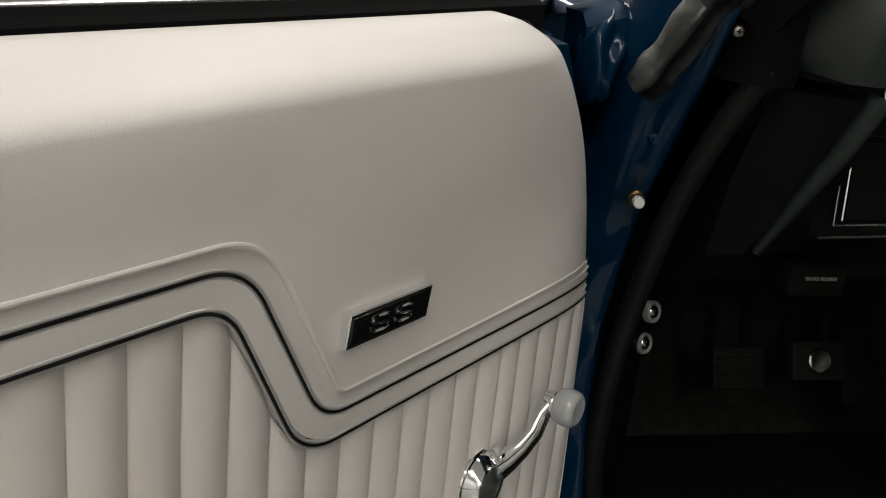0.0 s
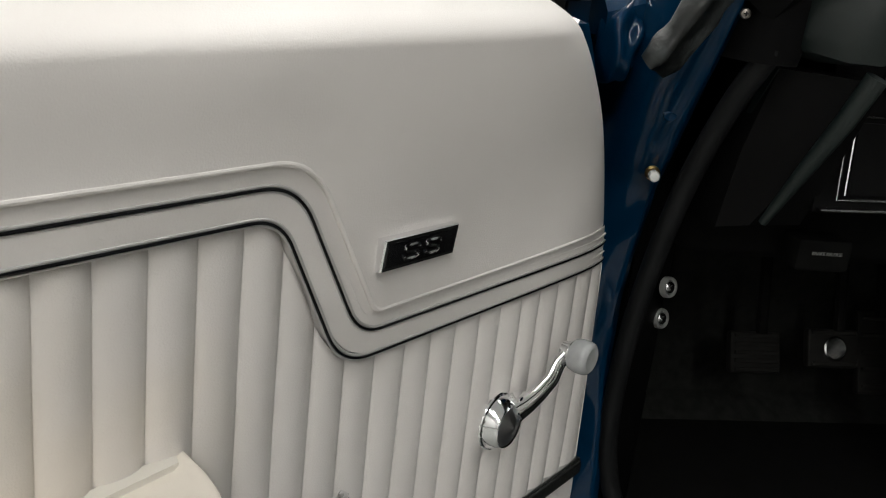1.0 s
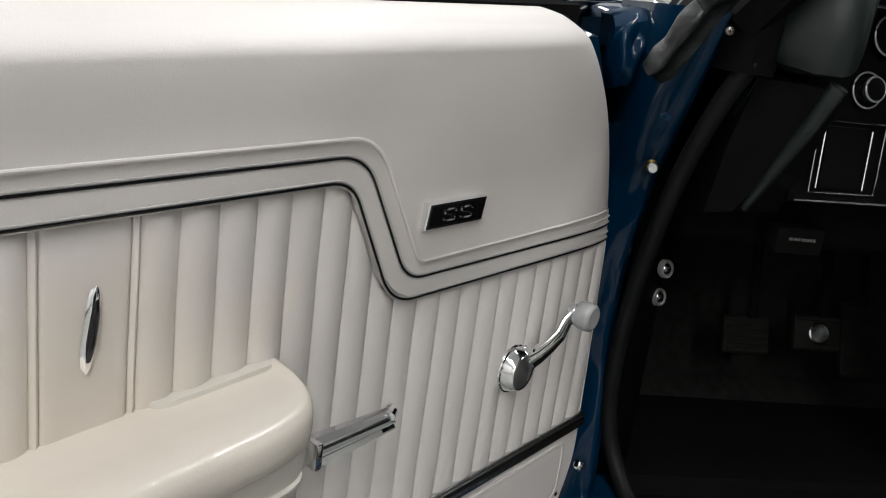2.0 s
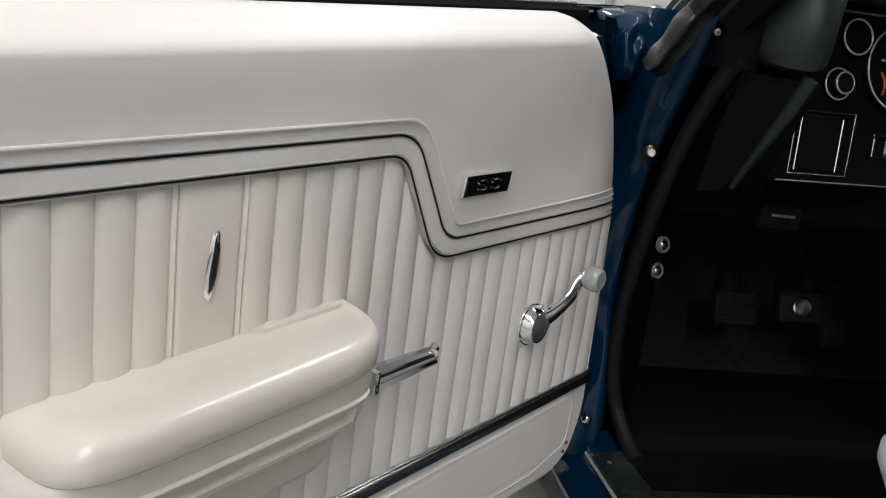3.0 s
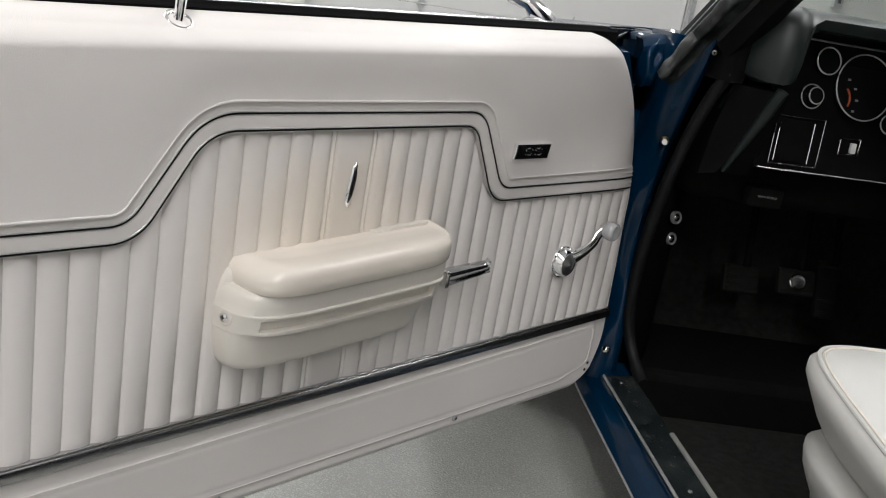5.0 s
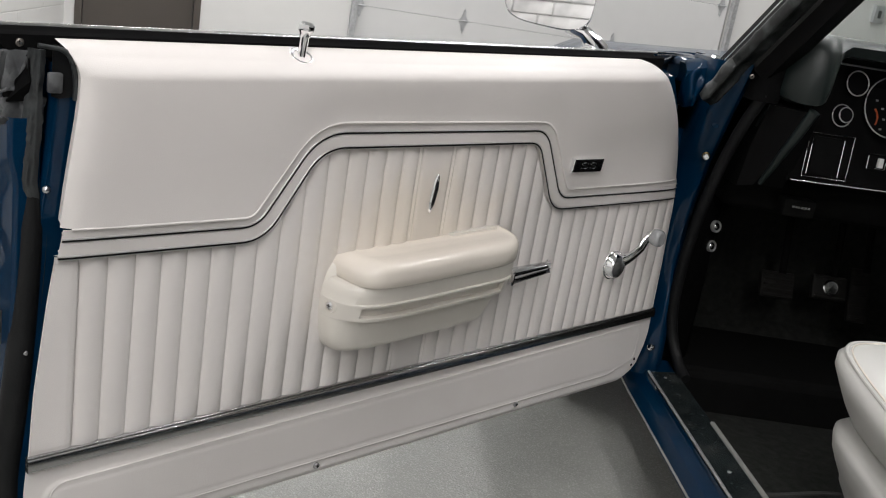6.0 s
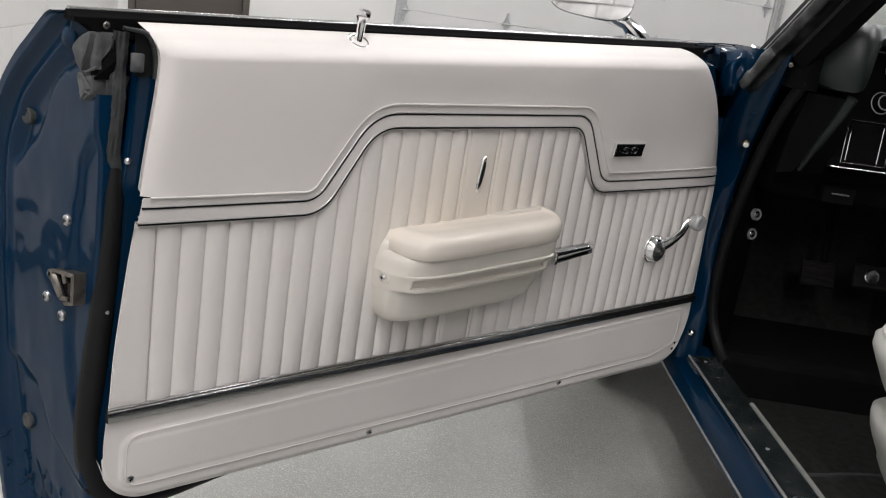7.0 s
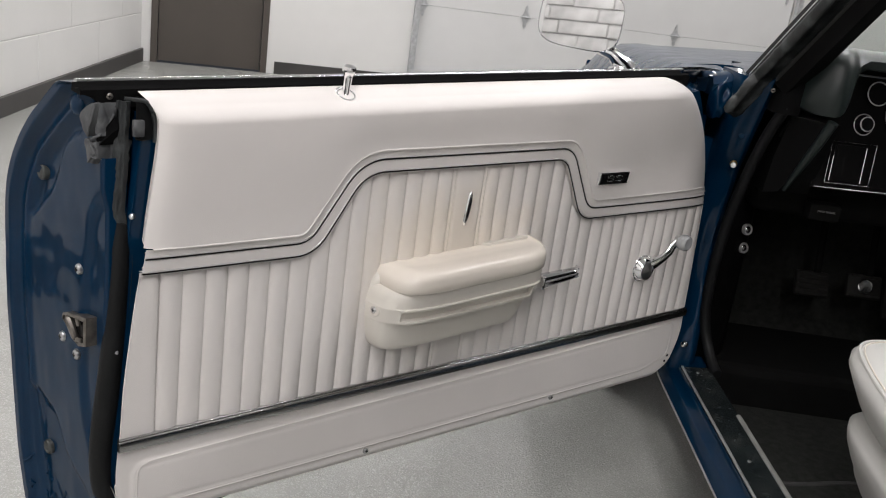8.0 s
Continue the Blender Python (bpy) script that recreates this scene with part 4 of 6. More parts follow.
def build_shell(door):
    """The painted steel door: inner board, pressed rear face and bowed outer skin."""
    bm = bmesh.new()
    rings = []
    for z in [0.222, 0.228, 0.25, 0.29, 0.325, 0.345] + list(np.linspace(0.37, 0.88, 44)) + [0.895, 0.905, 0.912, 0.9185, 0.9215, 0.9235, 0.925]:
        t = (z - 0.222) / (0.925 - 0.222)
        xs = SKIN_X(z)
        lift = lambda x, y: max(low_edge(x), z + t * (z_top(y) - 0.922), (0.366 * smooth((y + 0.40) / 0.14)) if x > -0.12 else 0.0)
        yr = y_rear(min(0.90, max(z, 0.43)))
        if z < 0.413:
            yr = -0.328 - math.sqrt(max(0.0, 0.061 ** 2 - (z - 0.413) ** 2))
        inner = -0.017 if z > 0.345 else -0.017 + (xs + 0.05 + 0.017) * smooth((0.345 - z) / 0.11)
        if z > 0.9:
            inner = -0.058
        flange = inner
        tail = rear_y(xs)
        yf = min(0.835, y_front(max(z, 0.43)) + 0.003)
        sec = [(inner, yf), (inner, 0.4), (inner, 0.0), (flange, yr + 0.03), (flange, yr - 0.011), (flange - 0.004, yr - 0.014), (min(flange - 0.020, -0.038), yr - 0.015), (min(flange - 0.024, -0.042), rear_y(-0.048) + 0.020)]
        for q in range(5):
            x = min(flange - 0.03, -0.055) * (1 - q / 4) + (xs + 0.012) * q / 4
            sec.append((min(x, flange - 0.005), rear_y(x) + 0.020))
        sec += [(xs + 0.006, tail - 0.008), (xs + 0.002, tail - 0.0128), (xs - 0.001, tail - 0.0120), (xs - 0.003, tail - 0.008), (xs - 0.006, -0.35), (xs - 0.01, 0.0), (xs - 0.01, 0.45), (xs - 0.004, 0.84), (xs + 0.01, 0.85), (min(-0.10, inner - 0.01), 0.845), (inner - 0.014, yf + 0.006)]
        rings.append([Vector((x, y, lift(x, y))) for x, y in sec])
    loft(bm, rings)
    shell = part("door_shell", bm, BLUE, door, "deep metallic blue painted steel door shell", angle=40)
    bm = bmesh.new()

    def rear(u, v):
        z = 0.226 + (0.9215 - 0.226) * v
        x0, x1 = -0.026 - 0.034 * smooth((z - 0.84) / 0.06) + 0.021 * smooth((0.37 - z) / 0.03), SKIN_X(z) + 0.001
        x = x0 + (x1 - x0) * (1 - (1 - u) ** 1.25)
        z = max(z, low_edge(x))
        return Vector((x, rear_y(x) - rear_relief(x, z) + 0.8 * max(0.0, x + 0.026), z))
    sheet(bm, 64, 130, rear)
    part("rear_face", bm, BLUE, shell, "glossy pressed blue rear face of the door", angle=70)
    bm = bmesh.new()
    fold = []
    for z in np.linspace(0.37, 0.845, 40):
        yf = rear_y(-0.026) - rear_relief(-0.026, z)
        fold.append([Vector((-0.0262, yf, z)), Vector((-0.0236, yf + 0.0016, z)), Vector((-0.0220, yf + 0.005, z)), Vector((-0.0210, -0.386, z))])
    loft(bm, fold, closed=False)
    part("edge_fold", bm, BLUE, shell, angle=70)
    # blobs of painted seam sealer along the hem and in the lower dish
    rnd = random.Random(31)
    bm = bmesh.new()
    for k in range(34):
        z = 0.262 + 0.110 * rnd.random() ** 1.3
        x = SKIN_X(z) + 0.009 + 0.036 * rnd.random() if k < 24 else -0.135 + 0.06 * rnd.random()
        z = max(z, low_edge(x) + 0.012)
        run, turn = 0.003 + 0.007 * rnd.random(), rnd.uniform(-0.5, 0.5)
        pts = []
        for q in range(5):
            t = q / 4 - 0.5
            px, pz = x + run * (t * math.sin(turn) * 2 + 0.12 * math.sin(q * 2.2 + k)), z + run * 2 * t * math.cos(turn)
            pts.append(Vector((px, rear_y(px) - rear_relief(px, pz) + 0.0004, pz)))
        tube(bm, pts, [0.0008, 0.0020, 0.0025, 0.0019, 0.0007], 8)
    tagged(part("seam_sealer", bm, BLUE, shell, "glossy painted seam sealer"), kind="stuff")
    # main rubber seal down the rear edge and along the bottom
    bm = bmesh.new()
    path = [(-0.028, -0.391, 0.785), (-0.027, -0.390, 0.720), (-0.027, -0.393, 0.655), (-0.028, -0.400, 0.548), (-0.030, -0.407, 0.471), (-0.031, -0.406, 0.420), (-0.032, -0.398, 0.378), (-0.030, -0.378, 0.350), (-0.029, -0.345, 0.334), (-0.031, -0.29, 0.335), (-0.036, -0.2, 0.346), (-0.045, 0.2, 0.358), (-0.045, 0.7, 0.358)]
    dense = [Vector(a).lerp(Vector(b), k / 5) for a, b in zip(path, path[1:]) for k in range(5)] + [Vector(path[-1])]
    for _ in range(4):
        dense = [dense[0]] + [(a + b * 2 + c) / 4 for a, b, c in zip(dense, dense[1:], dense[2:])] + [dense[-1]]
    tube(bm, dense, [(0.0128 if k > 3 else 0.0070 + 0.0015 * k) + 0.003 * smooth((k - 4) / 16) - 0.004 * smooth((k - 34) / 8) for k in range(len(dense))], 14, up=(1, 0, 0))
    seal = part("door_seal", bm, RUBBER, door, "black rubber door weatherstrip")
    bm = bmesh.new()
    tube(bm, [p + Vector((0.007, 0.012, 0.0)) for p in dense[0:36]], 0.0032, 8)
    part("seal_lip", bm, RUBBER, seal)
    # flat mottled upper end of the seal, rolled at both edges
    bm = bmesh.new()
    side, front = Vector((0.66, 0.75, 0)), Vector((0.75, -0.66, 0))

    def flap(u, v):
        z = 0.742 + 0.170 * v
        half = 0.0112 - 0.0030 * v + 0.0006 * math.sin(v * 14)
        s = (u - 0.5) * 2
        c = Vector((-0.0255, -0.3935 + 0.003 * smooth(v), z)) - Vector((0, 0.003, 0)) * (1 - v)
        bulge = 0.008 - 0.006 * s * s + 0.0028 * math.exp(-((abs(s) - 0.72) / 0.16) ** 2) * smooth(v * 2) - 0.012 * (1 - smooth(v * 4.5))
        crumple = 0.0022 * noise.noise(Vector((u * 3, v * 7, 4))) + 0.0010 * noise.noise(Vector((u * 9, v * 26, 1)))
        return c + side * (s * half + 0.0010 * noise.noise(Vector((s, v * 10, 8)))) + front * (bulge + crumple)
    sheet(bm, 22, 60, flap)
    bmesh.ops.solidify(bm, geom=bm.faces[:], thickness=0.005)
    part("seal_end", bm, STRIP_RUBBER, seal, "mottled grey aged rubber seal end", angle=70)
    # torn filler piece: two leaves over an open slot, and a ragged lower piece
    for name, outline, back, out, rise in (
            ("filler_leaf", [(-0.057, 0.887), (-0.050, 0.897), (-0.036, 0.906), (-0.022, 0.911), (-0.028, 0.893), (-0.036, 0.870), (-0.041, 0.866), (-0.048, 0.874)], 0.012, 0.008, 0.003),
            ("filler_leaf", [(-0.021, 0.911), (0.000, 0.9135), (0.016, 0.914), (0.018, 0.906), (0.004, 0.888), (-0.014, 0.873), (-0.034, 0.868), (-0.028, 0.890)], 0.010, 0.004, 0.001),
            ("filler_foot", [(-0.050, 0.862), (-0.044, 0.866), (-0.034, 0.862), (-0.018, 0.866), (0.002, 0.870), (0.017, 0.875), (0.013, 0.862), (0.011, 0.843), (0.002, 0.846), (-0.010, 0.843), (-0.020, 0.847), (-0.034, 0.834), (-0.045, 0.843)], 0.012, 0.006, 0.003)):
        bm = bmesh.new()
        soft_slab(bm, outline, back, out, rise=rise)
        part(name, bm, OLD_RUBBER, seal, "torn grey rubber filler piece", angle=50)
    for pts, r in (([(-0.022, 0.909), (-0.030, 0.888), (-0.037, 0.868)], 0.0016), ([(0.014, 0.911), (0.015, 0.904), (0.003, 0.887), (-0.013, 0.874), (-0.030, 0.866)], 0.0020), ([(-0.036, 0.864), (-0.030, 0.858), (-0.022, 0.850)], 0.0022), ([(-0.036, 0.838), (-0.028, 0.846), (-0.018, 0.846)], 0.0014)):
        bm = bmesh.new()
        tube(bm, [fold_in(Vector((x, rear_y(x) - 0.0095, z))) for x, z in pts], r, 8)
        part("filler_fold", bm, OLD_RUBBER, seal)
    bm = bmesh.new()
    loft(bm, [[fold_in(Vector((x, rear_y(x) - d, z))) for x, z in ((0.022, 0.912), (0.016, 0.900), (-0.020, 0.868), (-0.014, 0.862), (0.020, 0.870), (0.026, 0.89))] for d in (0.0085, 0.0095)])
    part("dark_slot", bm, FELT, seal, flat=True)
    # black backing, clip and arched end of the seal beside the panel
    bm = bmesh.new()
    loft(bm, [[Vector((x, y, z)) for y, z in ((-0.380, 0.918), (-0.366, 0.917), (-0.352, 0.905), (-0.348, 0.870), (-0.372, 0.866), (-0.380, 0.868))] for x in (-0.0165, -0.0155)])
    part("seal_backing", bm, RUBBER, seal, flat=True)
    bm = bmesh.new()
    box(bm, (-0.016, -0.385, 0.872), (-0.009, -0.371, 0.892), 0.002)
    part("seal_clip", bm, OLD_RUBBER, seal)
    bm = bmesh.new()
    arch = rounded([(-0.396, 0.917), (-0.366, 0.914), (-0.358, 0.892), (-0.3575, 0.866)], 0.02, 6)
    tube(bm, [Vector((-0.010, p.x, p.y)) for p in arch], [0.0022 + 0.0016 * smooth(k / 8) for k in range(len(arch))], 10)
    part("seal_corner", bm, STRIP_RUBBER, seal)
    # black window channel and bright top edge
    bm = bmesh.new()
    ys = [-0.440, -0.436, -0.425, -0.41] + list(np.linspace(-0.38, 0.70, 28))
    low = lambda y: -0.020 + 0.016 * smooth((-0.405 - y) / 0.03)
    loft(bm, [[Vector((x, y, z_top(y) + dz)) for x, dz in ((-0.026, low(y)), (-0.026, 0.001), (-0.031, 0.004), (-0.038, 0.001), (-0.046, 0.001), (-0.052, 0.006), (-0.056, low(y)))] for y in ys])
    part("window_channel", bm, FELT, door, "black felt and rubber window channel")
    bm = bmesh.new()
    loft(bm, [[Vector((x, y, z_top(y) + dz)) for x, dz in ((-0.056, 0.0), (-0.0555, 0.0065), (-0.0570, 0.0080), (-0.0605, 0.0085), (-0.0640, 0.0080), (-0.067, 0.004), (-0.067, -0.006))] for y in np.linspace(-0.434, 0.72, 30)])
    part("bright_edge", bm, STRIP_CHROME, door, "bright chrome belt moulding", angle=60)
    screw(door, (-0.0265, -0.407, 0.9165), (1, -0.35, 0.15), 0.0042, LATCH, "channel_screw")
    # latch, its screws, plugs and clips on the rear face
    bm = bmesh.new()
    ring = [(-0.099, 0.622), (-0.096, 0.628), (-0.086, 0.632), (-0.040, 0.640), (-0.040, 0.602), (-0.058, 0.596), (-0.070, 0.600), (-0.082, 0.610)]
    at = lambda x, z, d: Vector((x, rear_y(x) - d, z))
    mx, mz = -0.066, 0.617
    outer = lambda d: [at(x, z, d) for x, z in ring]
    inner = lambda d: [at(mx + (x - mx) * 0.86, mz + (z - mz) * 0.80, d) for x, z in ring]
    loft(bm, [outer(-0.014), outer(0.0075), inner(0.0090), inner(0.0022)])
    latch = part("door_latch", bm, LATCH, door, "bare steel rotary door latch", flat=True)
    bm = bmesh.new()
    loft(bm, [inner(0.0018), inner(0.0028)])
    part("latch_mouth", bm, BLACK_GLOSS, latch, flat=True)
    bm = bmesh.new()
    tube(bm, [at(-0.090, 0.627, 0.004), at(-0.082, 0.624, 0.007), at(-0.074, 0.615, 0.0075), at(-0.068, 0.603, 0.006)], [0.004, 0.0052, 0.0050, 0.0042], 8)
    tube(bm, [at(-0.064, 0.602, 0.006), at(-0.050, 0.606, 0.006)], [0.0035, 0.003], 8)
    tube(bm, [at(-0.088, 0.629, 0.006), at(-0.066, 0.6335, 0.006), at(-0.047, 0.635, 0.006)], [0.0024, 0.0032, 0.0026], 8)
    tube(bm, [at(-0.064, 0.632, 0.006), at(-0.061, 0.622, 0.006)], [0.0032, 0.0024], 8)
    part("latch_claw", bm, LATCH, latch)
    for x, z in ((-0.071, 0.694), (-0.110, 0.589), (-0.077, 0.576)):
        screw(door, at(x, z, rear_relief(x, z) + 0.0005), (0.16, -1, 0), 0.0072, SATIN, "latch_screw", "bright cross-head latch screw")
    for x, z in ((-0.1735, 0.792), (-0.158, 0.402)):
        bm = bmesh.new()
        turned(bm, at(x, z, rear_relief(x, z) + 0.0015), (0.16, -1, 0), [(-0.004, 0.0108), (0.0025, 0.0104), (0.0042, 0.0085), (0.002, 0.006), (0.002, 0)], 20)
        part("drain_plug", bm, PLUG, door, "grey rubber drain plug")
    bm = bmesh.new()
    turned(bm, at(-0.081, 0.897, -0.001), (0.16, -1, 0), [(0, 0.0135), (0.003, 0.0125), (0.006, 0.0085), (0.0072, 0.004), (0.0075, 0)], 24)
    part("painted_plug", bm, BLUE, door, "round blue painted plug", angle=80)
    for x, y, z in ((-0.016, -0.381, 0.775), (-0.017, -0.396, 0.60)):
        bm = bmesh.new()
        turned(bm, (x, y, z), (0.8, -0.6, 0), [(0, 0.004), (0.003, 0.0035), (0.005, 0)], 10)
        part("panel_clip", bm, SATIN, door)
    # black strip added as the gap's shade down the front edge of the panel
    bm = bmesh.new()
    tube(bm, [Vector((-0.022, y_front(z) + 0.004, z)) for z in np.linspace(0.50, 0.955, 40)], 0.0068, 8)
    part("front_gap_shade", bm, RUBBER, door, "black strip added as the shade in the gap beside the panel")


def build_mirror(door):
    base = Vector((-0.095, 0.583, 0.966))
    bm = bmesh.new()
    turned(bm, base + Vector((0, 0, -0.012)), (0, 0, 1), [(0, 0.026), (0.008, 0.027), (0.016, 0.022), (0.020, 0.014)], 24)
    bmesh.ops.scale(bm, vec=(0.8, 1.5, 1), space=Matrix.Translation(-base), verts=bm.verts)
    mirror = part("side_mirror", bm, CHROME, door, "chrome side mirror on a slim arm")
    head = Vector((-0.158, 0.515, 1.049))
    bm = bmesh.new()
    tube(bm, [base + Vector((0.0, 0.006, 0)), base + Vector((-0.004, -0.004, 0.012)), base + Vector((-0.014, -0.020, 0.028)), head + Vector((0.020, 0.040, -0.050)), head + Vector((0.008, 0.030, -0.030))], [0.022, 0.017, 0.0125, 0.0115, 0.011], 16)
    part("mirror_arm", bm, CHROME, mirror)
    m = look(head, head + Vector((1.0, -1.25, 0.10)), 3)
    # plate faces along its own -z
    shape = []
    for k in range(48):
        a = 2 * math.pi * k / 48
        ca, sa = math.cos(a), math.sin(a)
        shape.append((0.078 * math.copysign(abs(ca) ** (2 / 3.6), ca), 0.056 * math.copysign(abs(sa) ** (2 / 3.6), sa)))
    bm = bmesh.new()
    loft(bm, [[Vector((x * s, y * s, z)) for x, y in shape] for s, z in ((0.965, -0.004), (0.985, -0.006), (1.0, 0.0), (1.0, 0.012), (0.86, 0.028), (0.5, 0.040), (0.1, 0.043))])
    part("mirror_shell", bm, CHROME, mirror, m=m)
    bm = bmesh.new()
    loft(bm, [[Vector((x * s, y * s, z)) for x, y in shape] for s, z in ((0.97, -0.0035), (0.97, -0.0056))])
    part("mirror_pane", bm, MIRROR, mirror, m=m, flat=True)


build_door()

# ---------------------------------------------------------------- the car
# Car places: x to the car's right, y towards its nose.
CAR = pose(0, 0, 0, 0, 0, 46.6)


def cpart(name, bm, mat, parent, label="", flat=False, angle=35):
    return part(name, bm, mat, parent, label, m=CAR, flat=flat, angle=angle)


def cw(*p):
    return CAR @ Vector(p)


def strip(bm, path, section, up=None):
    """Sweeps a section (list of (right, up) offsets) along a path of car places."""
    pts = [Vector(p) for p in path]
    rings = []
    for i, p in enumerate(pts):
        w = (pts[min(i + 1, len(pts) - 1)] - pts[max(i - 1, 0)]).normalized()
        u = Vector((1, 0, 0))
        u = (u - w * u.dot(w)).normalized()
        v = w.cross(u)
        rings.append([p + u * a + v * b for a, b in section])
    return loft(bm, rings)


PILLAR = Vector((0.30, -0.90, 0.95)).normalized()


def sill_turn(y):
    """The sill runs a little inwards towards the rear."""
    return min(0.02, max(-0.008, 0.04 * (0.38 - y)))


def build_car():
    car = thing("car", cw(1.39, 0.0, 0.0), "deep metallic blue two-door car parked with its door open", "car")
    # rocker and sill
    bm = bmesh.new()
    sec = [(0.690, 0.17), (0.684, 0.25), (0.606, 0.289), (0.595, 0.295), (0.5945, 0.2990), (0.5970, 0.3020), (0.6065, 0.3185), (0.6095, 0.3208), (0.6270, 0.3245), (0.6305, 0.3275), (0.632, 0.334), (0.692, 0.3405), (0.693, 0.30), (0.693, 0.17)]
    loft(bm, [[Vector((x + sill_turn(y) * 0.9, y, z)) for x, z in sec] for y in np.linspace(-1.15, 0.66, 40)])
    cpart("rocker", bm, BLUE, car, "deep blue painted rocker panel", angle=30)
    bm = bmesh.new()
    sec = [(0.632, 0.3355), (0.634, 0.3395), (0.640, 0.3405), (0.680, 0.3450), (0.690, 0.3465), (0.694, 0.3435), (0.694, 0.338)]
    loft(bm, [[Vector((x + sill_turn(y), y, z)) for x, z in sec] for y in np.linspace(-1.0, 0.585, 40)])
    plate = cpart("sill_plate", bm, SILL, car, "scuffed dark painted metal sill plate", angle=40)
    bm = bmesh.new()
    tube(bm, [(0.6335 + sill_turn(y), y, 0.3400) for y in np.linspace(-1.0, 0.585, 40)], 0.0026, 8)
    cpart("sill_edge", bm, SATIN_SOFT, plate, "bright sill plate edge")
    bm = bmesh.new()
    tube(bm, [(0.5945 + sill_turn(y) * 0.9, y, 0.2975) for y in np.linspace(-1.15, 0.655, 40)], 0.0022, 8)
    cpart("rocker_edge", bm, SATIN_SOFT, car, "thin bright moulding along the rocker edge")
    bm = bmesh.new()
    sec = [(0.686, 0.3425), (0.686, 0.3480), (0.688, 0.3500), (0.693, 0.3500), (0.695, 0.3480), (0.695, 0.3425)]
    loft(bm, [[Vector((x + sill_turn(y), y, z)) for x, z in sec] for y in np.linspace(-1.0, 0.36, 34)])
    cpart("sill_lip", bm, LIP, plate, "pale metal sill lip")
    for y in (0.556, 0.187, -0.05):
        screw(plate, cw(0.660 + sill_turn(y), y, 0.3432), CAR.to_3x3() @ Vector((0, 0, 1)), 0.0036, SATIN, "sill_screw")
    # round embossed badge let into the sill plate
    bm = bmesh.new()
    turned(bm, (0.6690, 0.016, 0.3420), (-0.11, 0, 1), [(0, 0.0180), (0.0016, 0.0178), (0.0022, 0.0165), (0.0010, 0.0150), (0.0010, 0)], 36)
    badge = cpart("sill_badge", bm, BLACK_GLOSS, car, "round black embossed badge", angle=40)
    bm = bmesh.new()
    for k in range(40):
        a = k * math.tau / 40
        px, py = 0.6690 + 0.0188 * math.cos(a), 0.016 + 0.0188 * math.sin(a)
        box(bm, (px - 0.0007, py - 0.0007, 0.3424 + 0.11 * (px - 0.6690)), (px + 0.0007, py + 0.0007, 0.3447 + 0.11 * (px - 0.6690)))
    cpart("badge_rim", bm, SATIN, badge, flat=True)
    bm = bmesh.new()
    rnd = random.Random(12)
    for k in range(26):
        r, a = 0.0105 * math.sqrt(rnd.random()), rnd.random() * math.tau
        turned(bm, (0.6690 + r * math.cos(a), 0.016 + r * math.sin(a), 0.3427 + 0.11 * r * math.cos(a)), (-0.11, 0, 1), [(0, 0.0016 + 0.001 * rnd.random()), (0.0009, 0.0010), (0.0012, 0)], 7)
    cpart("badge_relief", bm, WORN_CHROME, badge)
    # hinge pillar: a folded blue jamb that sweeps up into the windscreen pillar
    bm = bmesh.new()
    lean = lambda z: 0.605 + 0.04 * smooth((z - 0.33) / 0.25) - 0.04 * smooth((z - 0.62) / 0.2) - 0.115 * max(0, (z - 0.78)) / 0.2
    rings = []
    for z in np.linspace(0.30, 0.985, 60):
        f = lean(z)
        dip = 0.010 * math.exp(-((z - 0.72) / 0.05) ** 2) + 0.008 * math.exp(-((z - 0.47) / 0.06) ** 2)
        up = smooth((z - 0.36) / 0.14)
        ring = [(0.598, f + 0.20), (0.597, f + 0.09), (0.596, f + 0.040 + dip), (0.599, f + 0.020 + dip), (0.606, f + 0.010 + dip), (0.616, f + 0.003 + dip), (0.628, f + 0.0 + dip * 0.6), (0.638, f - 0.001), (0.643, f - 0.004), (0.646, f - 0.003), (0.648, f + 0.006), (0.656, f + 0.010), (0.662, f + 0.025), (0.668, f + 0.07), (0.69, f + 0.20)]
        rings.append([Vector((x, y + 0.0060 * noise.noise(Vector((x * 30, z * 13, 5.3))) + 0.0016 * noise.noise(Vector((x * 80, z * 45, 1.3))), z)) for x, y in ring])
    loft(bm, rings)
    jamb = cpart("hinge_pillar", bm, BLUE, car, "glossy deep blue painted door jamb", angle=50)
    bm = bmesh.new()
    rings = []
    for z in np.linspace(0.40, 0.885, 24):
        f = 0.655 - 0.10 * max(0, z - 0.70)
        w = 0.030 * smooth((z - 0.40) / 0.10) * (0.55 + 0.45 * smooth((0.90 - z) / 0.2))
        rings.append([Vector(p) for p in ((0.520, f + 0.060, z), (0.545 - w * 0.3, f + 0.018, z), (0.552 - w * 0.2, f + 0.010, z), (0.566 + w * 0.5, f + 0.004, z), (0.570 + w * 0.5, f + 0.012, z), (0.568 + w * 0.5, f + 0.10, z), (0.520, f + 0.10, z))])
    loft(bm, rings)
    cpart("fender_flange", bm, BLUE, jamb, angle=35)
    # black box added as the shade seen through the hinge gap
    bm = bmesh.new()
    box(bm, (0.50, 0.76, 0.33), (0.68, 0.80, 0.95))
    cpart("hinge_gap_shade", bm, CABIN_SHADE_BLACK, jamb, flat=True)
    bm = bmesh.new()
    turned(bm, (0.630, 0.560, 0.865), (-0.1, -1, 0.1), [(0, 0.0075), (0.002, 0.007), (0.003, 0)], 14)
    cpart("jamb_plug", bm, BLUE, jamb)
    bm = bmesh.new()
